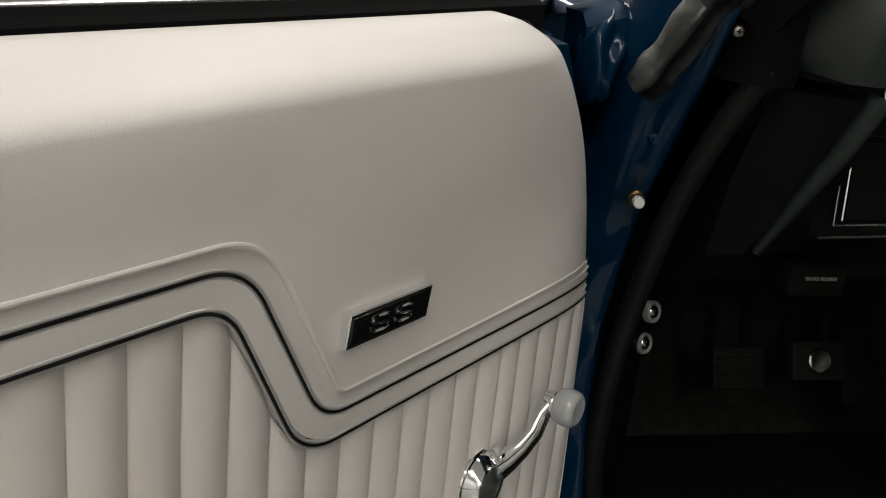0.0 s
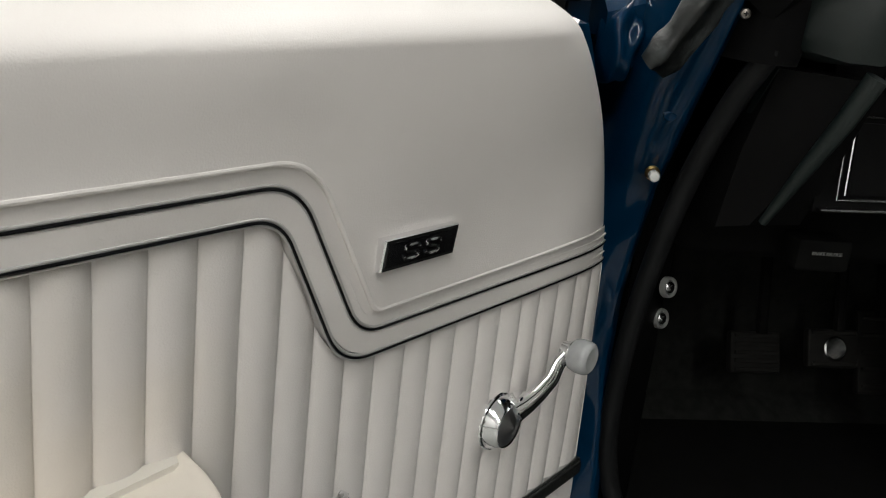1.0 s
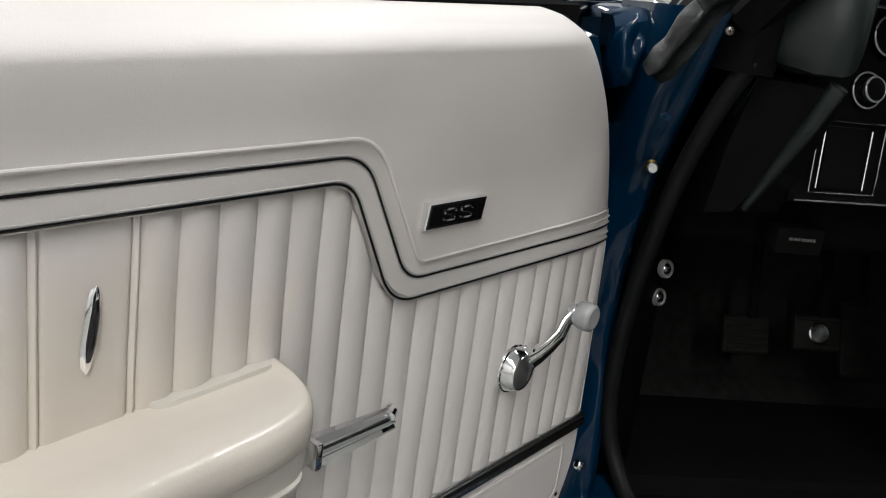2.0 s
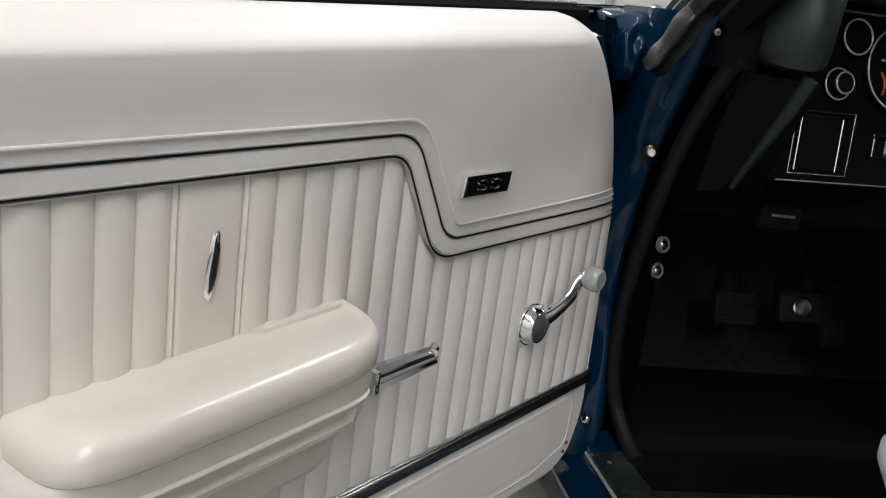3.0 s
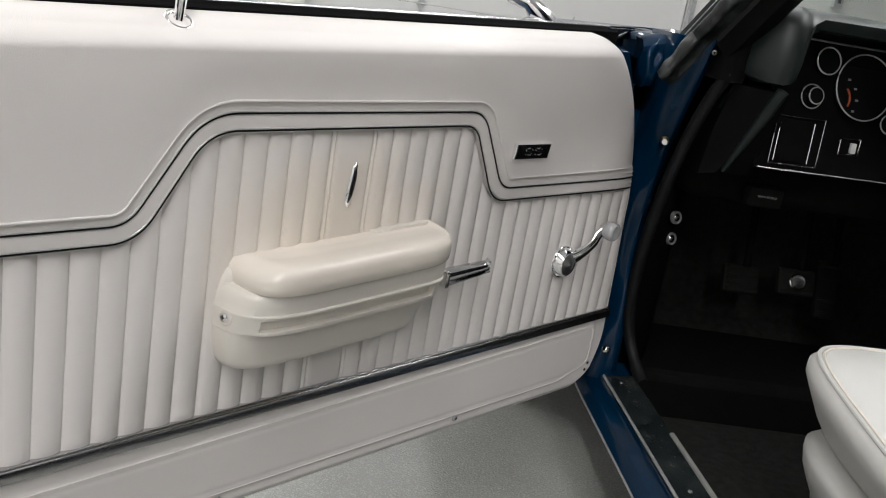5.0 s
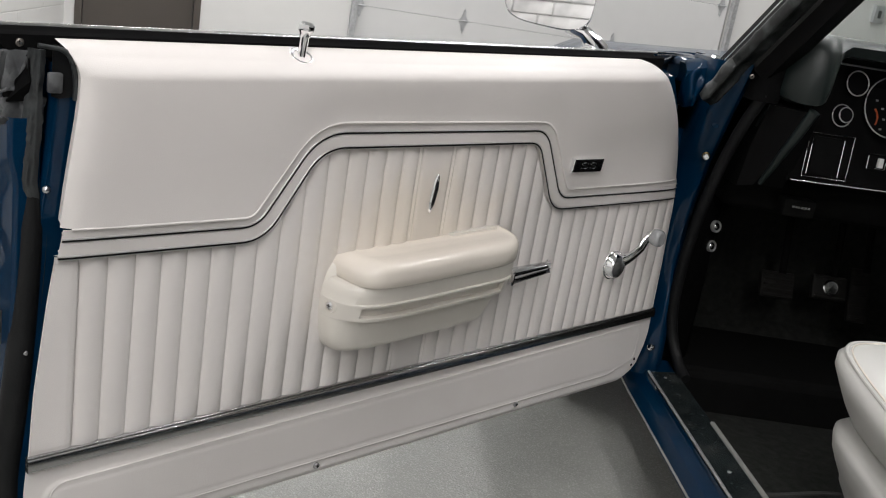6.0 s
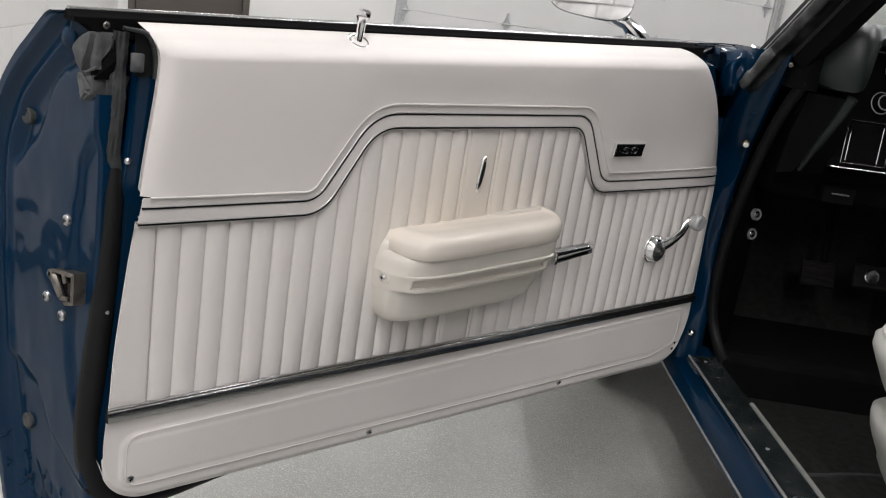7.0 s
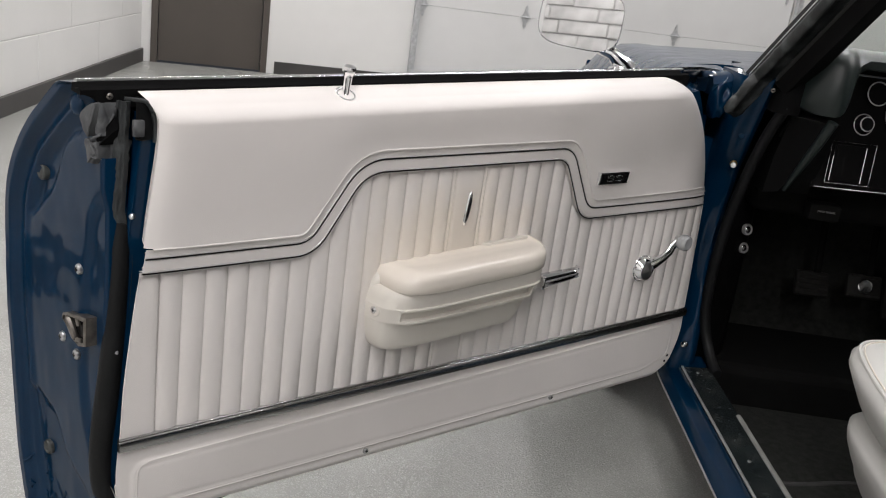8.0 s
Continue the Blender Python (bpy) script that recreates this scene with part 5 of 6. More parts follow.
    turned(bm, (0.636, 0.590, 0.80), (-0.25, -1, 0), [(0, 0.0078), (0.004, 0.0078), (0.006, 0.0055), (0.016, 0.0048)], 14)
    cpart("courtesy_switch", bm, BRASS, jamb, "brass courtesy lamp switch with a white pin")
    bm = bmesh.new()
    turned(bm, (0.632, 0.577, 0.80), (-0.25, -1, 0), [(0, 0.0056), (0.008, 0.0058), (0.010, 0.0046), (0.0105, 0)], 14)
    cpart("switch_pin", bm, PRINT, jamb)
    screw(jamb, cw(0.647, 0.482, 0.966), CAR.to_3x3() @ Vector((-0.3, -1, 0)), 0.0048, LATCH, "pillar_screw")
    # small chrome dome added for the lamp glint on the curved jamb
    bm = bmesh.new()
    turned(bm, (0.624, 0.604, 0.386), (-0.45, -1, 0.25), [(-0.004, 0.0085), (0.003, 0.0078), (0.006, 0.005), (0.0072, 0.0)], 18)
    cpart("jamb_glint", bm, CHROME, jamb, angle=80)
    # door hinge between jamb and door
    for z in (0.46, 0.80):
        bm = bmesh.new()
        box(bm, (0.505, 0.64, z - 0.04), (0.60, 0.68, z + 0.04), 0.006)
        turned(bm, (0.535, 0.640, z - 0.05), (0, 0, 1), [(0, 0.012), (0.1, 0.012)], 14)
        cpart("door_hinge", bm, BLUE, jamb)
    # body weatherstrip round the opening
    bm = bmesh.new()
    path = [(0.694, 0.555, 0.346), (0.690, 0.575, 0.352), (0.686, 0.592, 0.362), (0.682, 0.610, 0.376), (0.670, 0.628, 0.410), (0.657, 0.630, 0.47), (0.653, 0.622, 0.56), (0.653, 0.606, 0.645), (0.655, 0.580, 0.73), (0.662, 0.556, 0.81), (0.668, 0.515, 0.885), (0.678, 0.474, 0.945)]
    dense = [Vector(p) for p in path]
    for _ in range(3):
        dense = [dense[0]] + [q for a, b in zip(dense, dense[1:]) for q in (a * 0.75 + b * 0.25, a * 0.25 + b * 0.75)] + [dense[-1]]
    tube(bm, dense, [0.0115 * min(1.0, 0.3 + 0.2 * (len(dense) - 1 - k)) for k in range(len(dense))], 14, up=(1, 0, 0))
    cpart("opening_seal", bm, RUBBER, car, "black rubber seal round the door opening")
    # windscreen pillar: outer skin, moulding, rubber channel, inner garnish
    foot = Vector((0.628, 0.590, 0.965))
    ways = [foot + PILLAR * s for s in np.linspace(0, 0.60, 14)]
    bm = bmesh.new()
    strip(bm, ways, [(-0.012, -0.012), (-0.014, 0.012), (0.012, 0.024), (0.05, 0.022), (0.05, -0.012)])
    # the blue pillar gets rubber black, so its shade sits in the colour
    pillar = cpart("windscreen_pillar", bm, RUBBER, car, "blue windscreen pillar coloured black for its shade", angle=30)
    bm = bmesh.new()
    tube(bm, [p + Vector((-0.008, -0.012, 0.012)) for p in ways], 0.0022, 8)
    cpart("pillar_moulding", bm, SATIN, pillar, "thin bright moulding")
    bm = bmesh.new()
    low = [Vector((0.580, 0.505, 0.912)), Vector((0.588, 0.500, 0.922)), Vector((0.600, 0.495, 0.945)), Vector((0.622, 0.488, 0.985))]
    chan = low + [low[-1] + PILLAR * t for t in np.linspace(0.02, 0.58, 30)]
    fine = [a.lerp(b, k / 4) for a, b in zip(chan[:9], chan[1:10]) for k in range(4)] + chan[9:]
    rings = []
    for i, p in enumerate(fine):
        wide = 0.020 * min(1.0, 0.82 + 0.06 * i)
        wd = (fine[min(i + 1, len(fine) - 1)] - fine[max(i - 1, 0)]).normalized()
        u = (Vector((0.9, 0.55, 0)) - wd * wd.dot(Vector((0.9, 0.55, 0)))).normalized()
        v = wd.cross(u)
        ring = []
        for k in range(24):
            a = 2 * math.pi * k / 24
            ca, sa = math.cos(a), math.sin(a)
            q = p + u * wide * math.copysign(abs(ca) ** 0.45, ca) + v * 0.013 * min(1.0, 0.75 + 0.08 * i) * math.copysign(abs(sa) ** 0.6, sa) * (1 - 0.35 * math.exp(-(ca / 0.3) ** 2))
            d = (q - p).normalized()
            ring.append(q + d * ((0.0050 if i < 16 else 0.0016) * noise.noise(q * 42) + 0.0013 * noise.noise(q * 110)))
        rings.append(ring)
    loft(bm, rings)
    cpart("pillar_seal", bm, PILLAR_RUBBER, car, "grey aged rubber channel along the pillar", angle=50)
    bm = bmesh.new()
    inner = [Vector((0.668, 0.490, 0.975)) + PILLAR * s for s in np.linspace(0, 0.58, 14)]
    strip(bm, inner, [(-0.020, 0.0), (-0.016, 0.02), (0.004, 0.030), (0.030, 0.022), (0.036, 0.0), (0.0, -0.02)])
    cpart("pillar_garnish", bm, DASH_BLACK, car, "black inner pillar garnish")
    # fenders, nose, hood and cowl
    for name, place, label in (("front_fender", lambda x: x, "deep blue front fender reflecting the pale walls"), ("far_fender", lambda x: 2.78 - x, "deep blue front fender")):
        bm = bmesh.new()
        rings = []
        for y in [0.78, 0.785, 0.80, 0.84, 0.95, 1.15, 1.4, 1.65, 1.9, 2.1, 2.3, 2.45, 2.52]:
            t = (y - 0.78) / 1.78
            drop = 0.055 * t + 0.10 * smooth((y - 1.9) / 0.7)
            crown = 0.982 - drop
            sec = ((0.62, 0.34), (0.50, 0.35), (0.43, 0.47), (0.412, 0.66), (0.425, 0.78 - drop * 0.4), (0.455, 0.88 - drop), (0.495, crown - 0.035), (0.545, crown - 0.008), (0.600, crown), (0.640, crown + 0.002), (0.646, crown - 0.004), (0.646, crown - 0.03), (0.64, 0.34))
            rings.append([Vector((place(x), y, z)) for x, z in sec])
        loft(bm, rings)
        bmesh.ops.recalc_face_normals(bm, faces=bm.faces[:])
        cpart(name, bm, BLUE, car, label, angle=40)
    bm = bmesh.new()
    loft(bm, [[Vector(p) for p in ((x, 2.46, 0.36), (x, 2.535 + bow, 0.38), (x, 2.555 + bow, 0.48), (x, 2.550 + bow, 0.70), (x, 2.53 + bow, 0.815), (x, 2.46, 0.83))] for x, bow in ((0.50, -0.03), (0.62, 0.0), (1.0, 0.03), (1.39, 0.04), (1.78, 0.03), (2.16, 0.0), (2.28, -0.03))])
    cpart("nose_panel", bm, BLUE, car, "deep blue nose panel", angle=40)
    bm = bmesh.new()

    def hood(u, v):
        y = 0.72 + 1.8 * v
        x = 0.652 + 1.476 * u
        t = v
        drop = 0.055 * t + 0.10 * smooth((y - 1.9) / 0.7)
        return Vector((x, y, 0.984 - drop + 0.035 * math.sin(u * math.pi) + 0.03 * math.exp(-((u - 0.5) / 0.17) ** 2) * smooth(v * 6)))
    sheet(bm, 30, 24, hood)
    bmesh.ops.solidify(bm, geom=bm.faces[:], thickness=0.02)
    cpart("hood", bm, BLUE, car, "deep blue hood", angle=50)
    bm = bmesh.new()
    loft(bm, [[Vector(p) for p in ((0.560, y, 0.965 + dz), (0.600, y, 0.978 + dz), (0.650, y, 0.984 + dz), (1.39, y, 1.01 + dz), (2.13, y, 0.984 + dz), (2.13, y, 0.93), (0.56, y, 0.93))] for y, dz in ((0.72, 0.0), (0.66, 0.002), (0.60, 0.0), (0.585, -0.012))])
    cowl = cpart("cowl", bm, BLUE, car, "deep blue cowl panel below the windscreen", angle=40)
    bm = bmesh.new()
    loft(bm, [[Vector(p) for p in ((0.505, y, 0.955 + dz), (0.53, y, 0.972 + dz), (0.60, y, 0.980 + dz), (0.615, y, 0.972 + dz), (0.61, y, 0.940), (0.52, y, 0.930))] for y, dz in ((0.80, 0.0), (0.72, 0.001), (0.655, -0.003), (0.640, -0.014))])
    cpart("cowl_corner", bm, BLUE, cowl, angle=30)
    bm = bmesh.new()
    turned(bm, (0.612, 0.600, 0.982), (0.2, -0.6, 1), [(0, 0.010), (0.004, 0.009), (0.006, 0)], 12)
    cpart("moulding_clip", bm, CHROME, cowl)
    bm = bmesh.new()
    bmesh.ops.create_icosphere(bm, subdivisions=4, radius=1.0)
    for v in bm.verts:
        p = v.co.copy()
        k = 1 + 0.45 * noise.noise(p * 1.3 + Vector((4, 1, 2)))
        v.co = Vector((0.580 + 0.020 * p.x * k, 0.598 + 0.030 * p.y * k, 0.925 + 0.040 * p.z * k))
    cpart("jamb_step", bm, BLUE, jamb, angle=80)
    # windscreen
    bm = bmesh.new()
    a0, a1 = foot + Vector((0.045, 0.015, 0.02)), foot + PILLAR * 0.60 + Vector((0.045, 0.015, 0.02))
    w0, w1 = Vector((2.78 - a0.x, a0.y, a0.z)), Vector((2.78 - a1.x, a1.y, a1.z))

    def screen(u, v):
        p = a0.lerp(w0, u).lerp(a1.lerp(w1, u), v)
        p.y += 0.16 * (1 - (2 * u - 1) ** 2) * (1 - 0.3 * v)
        return p
    sheet(bm, 20, 6, screen)
    bmesh.ops.solidify(bm, geom=bm.faces[:], thickness=0.004)
    glass = cpart("windscreen", bm, GLASS, car, "green tinted windscreen glass", angle=60)
    glass.visible_shadow = False
    # cabin shell: floor, firewall, kick panel, far side, rear
    bm = bmesh.new()
    box(bm, (0.70, -1.3, 0.20), (2.10, 0.80, 0.235))
    cpart("cabin_floor", bm, CARPET, car, "black carpeted cabin floor", flat=True)
    bm = bmesh.new()
    loft(bm, [[Vector((0.70, 0.80, 0.235)), Vector((2.1, 0.80, 0.235)), Vector((2.1, 1.0, 0.36)), Vector((0.70, 1.0, 0.36))], [Vector((0.70, 0.80, 0.20)), Vector((2.1, 0.80, 0.20)), Vector((2.1, 1.03, 0.34)), Vector((0.70, 1.03, 0.34))]])
    box(bm, (0.70, 1.0, 0.34), (2.1, 1.03, 0.98))
    cpart("firewall", bm, CARPET, car, "black carpeted toe board", flat=True)
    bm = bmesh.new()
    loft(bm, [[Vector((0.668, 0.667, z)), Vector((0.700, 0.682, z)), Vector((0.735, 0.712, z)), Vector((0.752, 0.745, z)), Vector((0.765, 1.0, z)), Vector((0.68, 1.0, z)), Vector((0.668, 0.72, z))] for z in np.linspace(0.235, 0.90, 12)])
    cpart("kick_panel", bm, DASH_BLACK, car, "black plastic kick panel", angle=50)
    for y, z in ((0.6865, 0.6440), (0.7070, 0.5960)):
        at = Vector((0.7256 + (y - 0.6865) * 0.36, y, z))
        bm = bmesh.new()
        turned(bm, at, (0.55, -1, 0.25), [(-0.004, 0.0128), (0.002, 0.0128), (0.0040, 0.0120), (0.0038, 0.0098), (0.001, 0.0090)], 24)
        ringp = cpart("kick_button", bm, SATIN_SOFT, car, "round chrome-rimmed kick panel fastener")
        bm = bmesh.new()
        turned(bm, at, (0.55, -1, 0.25), [(-0.002, 0.0098), (0.0020, 0.0088), (0.0048, 0.0060), (0.0060, 0.003), (0.0062, 0)], 18)
        cpart("button_centre", bm, WORN_CHROME, ringp)
    bm = bmesh.new()
    box(bm, (0.66, 0.66, 0.20), (2.10, 1.18, 0.33), 0.02)
    box(bm, (0.80, 1.18, 0.20), (1.98, 2.40, 0.40), 0.02)
    cpart("underbody", bm, CABIN_SHADE_BLACK, car, "black underbody below the engine bay", flat=True)
    bm = bmesh.new()
    box(bm, (2.10, -1.3, 0.20), (2.18, 1.0, 0.96), 0.01)
    box(bm, (0.72, -1.32, 0.22), (2.10, -1.22, 0.92), 0.02)
    cpart("far_side", bm, DASH_BLACK, car, "dark inner side of the far door and rear bulkhead", flat=True)
    bm = bmesh.new()
    loft(bm, [[Vector(p) for p in ((2.19, y, 0.30), (2.30, y, 0.36), (2.35, y, 0.55), (2.36, y, 0.72), (2.33, y, 0.86), (2.27, y, 0.955), (2.19, y, 0.965))] for y in np.linspace(-1.31, 0.775, 8)])
    cpart("far_door_skin", bm, BLUE, car, "deep blue outer skin of the far door")
    bm = bmesh.new()
    rings = []
    for y, w, top in ((-1.33, 0.0, 0.95), (-1.6, 0.0, 0.965), (-2.1, 0.02, 0.96), (-2.5, 0.06, 0.93), (-2.68, 0.12, 0.86)):
        rings.append([Vector(p) for p in ((0.56 + w, y, 0.30), (0.46 + w, y, 0.36), (0.43 + w, y, 0.55), (0.42 + w, y, 0.72), (0.45 + w, y, 0.86), (0.53 + w, y, top - 0.02), (0.66 + w, y, top), (1.39, y, top + 0.02), (2.12 - w, y, top), (2.25 - w, y, top - 0.02), (2.33 - w, y, 0.86), (2.36 - w, y, 0.72), (2.35 - w, y, 0.55), (2.30 - w, y, 0.36), (2.22 - w, y, 0.30))])
    loft(bm, rings)
    cpart("rear_body", bm, BLUE, car, "deep blue rear body and trunk lid", angle=40)
    # hardtop roof with its headliner, rear pillars and rear glass
    bm = bmesh.new()

    def roof(u, v):
        y = 0.205 - 1.30 * v
        half = 0.635 - 0.02 * v
        s = 2 * u - 1
        return Vector((1.39 + half * s, y - 0.03 * s * s * (1 - 2 * v), 1.385 - 0.035 * abs(s) ** 2.6 + 0.022 * math.sin(math.pi * (0.15 + 0.8 * v)) - 0.012 * (1 - v)))
    sheet(bm, 24, 18, roof)
    bmesh.ops.solidify(bm, geom=bm.faces[:], thickness=0.012)
    top = cpart("roof", bm, BLUE, car, "deep blue hardtop roof", angle=50)
    bm = bmesh.new()
    sheet(bm, 12, 10, lambda u, v: roof(0.01 + 0.98 * u, 0.01 + 0.98 * v) - Vector((0, 0, 0.03)))
    bmesh.ops.solidify(bm, geom=bm.faces[:], thickness=0.006)
    cpart("headliner", bm, CABIN_SHADE_BLACK, top, "black headliner")
    for side in (0, 1):
        bm = bmesh.new()
        mirrored = lambda x: 2.78 - x if side else x
        loft(bm, [[Vector((mirrored(x), y, z)) for x, y, z in ring] for ring in (
            ((0.60, -1.30, 0.95), (0.62, -1.95, 0.95), (0.68, -1.95, 0.95), (0.66, -1.30, 0.95)),
            ((0.67, -1.22, 1.15), (0.69, -1.62, 1.15), (0.74, -1.62, 1.15), (0.72, -1.22, 1.15)),
            ((0.755, -1.00, 1.345), (0.765, -1.14, 1.345), (0.81, -1.14, 1.345), (0.80, -1.00, 1.345)))])
        cpart("rear_pillar", bm, BLUE, top, angle=40)
    bm = bmesh.new()
    sheet(bm, 12, 6, lambda u, v: Vector((0.80 + 1.18 * u + (0.5 - u) * 0.10 * v, -1.13 - 0.72 * (1 - v) - 0.05 * (1 - (2 * u - 1) ** 2), 0.965 + 0.385 * v)))
    bmesh.ops.solidify(bm, geom=bm.faces[:], thickness=0.004)
    pane = cpart("rear_glass", bm, GLASS, top)
    pane.visible_shadow = False
    for y, r in ((1.37, 0.33), (-1.38, 0.33)):
        for x in (0.50, 2.10):
            bm = bmesh.new()
            turned(bm, (x, y, r), (1, 0, 0), [(0, 0.20), (0.01, 0.30), (0.04, r), (0.17, r), (0.20, 0.30), (0.21, 0.2)], 40)
            cpart("wheel", bm, TYRE, car, "black tyre")
    return car


def build_dash():
    dash = thing("dashboard", cw(1.39, 0.62, 0.78), "black dashboard with round chrome-rimmed gauges", "dashboard")
    # instrument face, tilted a little
    tilt = lambda z: 0.508 + 0.022 * (z - 0.80) / 0.2
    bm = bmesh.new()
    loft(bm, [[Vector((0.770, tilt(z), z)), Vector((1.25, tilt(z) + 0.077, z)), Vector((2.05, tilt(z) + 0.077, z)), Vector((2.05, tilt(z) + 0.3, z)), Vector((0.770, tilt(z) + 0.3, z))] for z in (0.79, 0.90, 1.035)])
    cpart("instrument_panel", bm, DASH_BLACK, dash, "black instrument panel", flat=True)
    slope = 0.077 / 0.48
    face = lambda x, z, d=0.0: Vector((x, tilt(z) + (x - 0.770) * slope - d, z))
    nrm = Vector((slope, -1, 0.25)).normalized()
    # padded hood over the gauges
    bm = bmesh.new()
    rings = []
    for x, zlow, back in ((0.690, 0.946, 0.10), (0.700, 0.938, 0.04), (0.725, 0.932, 0.01), (0.752, 0.932, 0.0), (0.762, 0.935, 0.002), (0.770, 0.941, 0.008), (0.777, 0.953, 0.018), (0.782, 0.985, 0.024), (0.787, 1.015, 0.028), (0.80, 1.024, 0.030), (0.9, 1.026, 0.034), (1.2, 1.035, 0.06), (1.6, 1.035, 0.07), (2.05, 1.02, 0.07)):
        f = 0.425 + back
        rings.append([Vector(p) for p in ((x, f + 0.05, zlow), (x, f + 0.005, zlow + 0.004), (x, f, zlow + 0.02), (x, f + 0.004, 1.028), (x, f + 0.018, 1.048), (x, f + 0.045, 1.058), (x, f + min(0.12, 0.06 + (x - 0.69)), 1.060 - 0.012 * smooth((0.80 - x) / 0.1)), (x, f + min(0.30, 0.10 + (x - 0.69) * 1.2), 1.04), (x, f + min(0.30, 0.10 + (x - 0.69) * 1.2), 0.99), (x, f + 0.10, max(zlow, 0.99)))])
    loft(bm, rings)
    cpart("dash_pad", bm, DASH_VINYL, dash, "dark green-grey padded vinyl dash top", angle=45)
    # end bracket below the pad
    bm = bmesh.new()
    loft(bm, [[Vector(p) for p in ((0.700, 0.50, 0.922), (0.755, 0.440, 0.922), (0.775, 0.45, 0.922), (0.775, 0.60, 0.922), (0.70, 0.60, 0.922))],
              [Vector(p) for p in ((0.690, 0.52, 0.84), (0.735, 0.478, 0.84), (0.775, 0.49, 0.84), (0.775, 0.60, 0.84), (0.69, 0.60, 0.84))],
              [Vector(p) for p in ((0.690, 0.54, 0.76), (0.712, 0.515, 0.77), (0.775, 0.53, 0.77), (0.775, 0.62, 0.76), (0.69, 0.62, 0.76))]])
    end = cpart("dash_end", bm, DASH_BLACK, dash, "black dash end moulding", angle=30)
    # lighter tube along the crease, drawn as its soft highlight
    bm = bmesh.new()
    tube(bm, [(0.755, 0.437, 0.926), (0.745, 0.452, 0.885), (0.734, 0.474, 0.84), (0.720, 0.506, 0.776)], [0.0100, 0.0095, 0.0080, 0.0045], 14)
    cpart("dash_end_highlight", bm, DASH_VINYL, end)
    bm = bmesh.new()
    loft(bm, [[Vector(p) for p in ((0.699, 0.500, 0.922), (0.712, 0.496, 0.922), (0.712, 0.520, 0.922), (0.699, 0.520, 0.922))], [Vector(p) for p in ((0.694, 0.526, 0.872), (0.697, 0.525, 0.872), (0.697, 0.535, 0.872), (0.694, 0.535, 0.872))]])
    cpart("dash_end_fin", bm, DASH_VINYL, end, flat=True)
    bm = bmesh.new()
    loft(bm, [[Vector((x + dx, y, z)) for x, y in ((0.655, 0.482), (0.668, 0.470), (0.690, 0.468), (0.702, 0.476), (0.704, 0.535), (0.655, 0.535))] for z, dx in ((0.926, 0.0), (0.935, 0.002), (0.985, 0.006))])
    cpart("garnish_foot", bm, FELT, end, angle=50)
    bm = bmesh.new()
    loft(bm, [[face(x, 0.789, d) + Vector((0, 0, dz)) for d, dz in ((0.0, 0.006), (0.010, 0.006), (0.011, 0.0045), (0.010, 0.003), (0.0, 0.002))] for x in (0.772, 1.0, 1.25)])
    cpart("chrome_lip", bm, WORN_CHROME, dash, "thin bright lower trim")
    bm = bmesh.new()
    tube(bm, [face(x, 1.013, 0.004) for x in (0.80, 1.0, 1.25)], 0.002, 6)
    cpart("bright_line", bm, SATIN, dash)

    def gauge(x, z, r, name):
        u = Vector((1, slope, 0)).normalized()
        c = face(x, z, 0.002)
        bm = bmesh.new()
        n = nrm
        v = n.cross(u).normalized()
        rings = []
        for rr, d in ((1.02, 0.0), (1.02, 0.004), (1.0, 0.006), (0.975, 0.006), (0.97, 0.001)):
            rings.append([c + n * d + (u * math.cos(2 * math.pi * k / 36) + v * math.sin(2 * math.pi * k / 36)) * r * rr for k in range(36)])
        loft(bm, rings, cap=False)
        ob = cpart(name, bm, BLACK_GLOSS, dash, "round gauge with a thin chrome rim")
        bm = bmesh.new()
        tube(bm, [c + n * 0.007 + (u * math.cos(2 * math.pi * k / 40) + v * math.sin(2 * math.pi * k / 40)) * r for k in range(40)], 0.0013, 8, closed=True)
        cpart("rim", bm, SATIN_SOFT, ob, "thin chrome rim")
        bm = bmesh.new()
        loft(bm, [[c + n * d + (u * math.cos(2 * math.pi * k / 36) + v * math.sin(2 * math.pi * k / 36)) * r * 0.975 for k in range(36)] for d in (0.0005, 0.0025)])
        cpart("dial", bm, DIAL, ob, flat=True)
        return ob, c, u, v, n
    gauge(0.862, 0.981, 0.0225, "small_gauge")
    big, c, u, v, n = gauge(0.941, 0.947, 0.056, "speedometer")
    bm = bmesh.new()
    arc = [c + n * 0.0045 + (u * math.cos(a) + v * math.sin(a)) * 0.024 for a in np.linspace(radians(-30), radians(45), 12)]
    arc = [p - u * 0.049 - v * 0.023 for p in arc]
    tube(bm, arc, 0.0018, 6)
    cpart("orange_band", bm, ORANGE, big)
    for k, a in enumerate(range(-30, 61, 30)):
        bm = bmesh.new()
        p = c + n * 0.004 - u * 0.049 - v * 0.023 + (u * math.cos(radians(a)) + v * math.sin(radians(a))) * 0.038
        ring = [p + u * sx * 0.0028 + v * sy * 0.0018 for sx, sy in ((-1, -1), (1, -1), (1, 1), (-1, 1))]
        loft(bm, [ring, [q + n * 0.0006 for q in ring]])
        cpart("dial_mark", bm, DIM_PRINT, big, flat=True)
    gauge(1.075, 0.947, 0.056, "tachometer")
    gauge(1.004, 0.892, 0.016, "small_gauge")
    # headlamp switch
    c = face(0.847, 0.920)
    bm = bmesh.new()
    turned(bm, c, nrm, [(0, 0.0205), (0.004, 0.0208), (0.005, 0.0200), (0.004, 0.0190), (0.002, 0.0185)], 28)
    sw = cpart("lamp_switch", bm, BLACK_GLOSS, dash, "chrome-ringed pull switch")
    bm = bmesh.new()
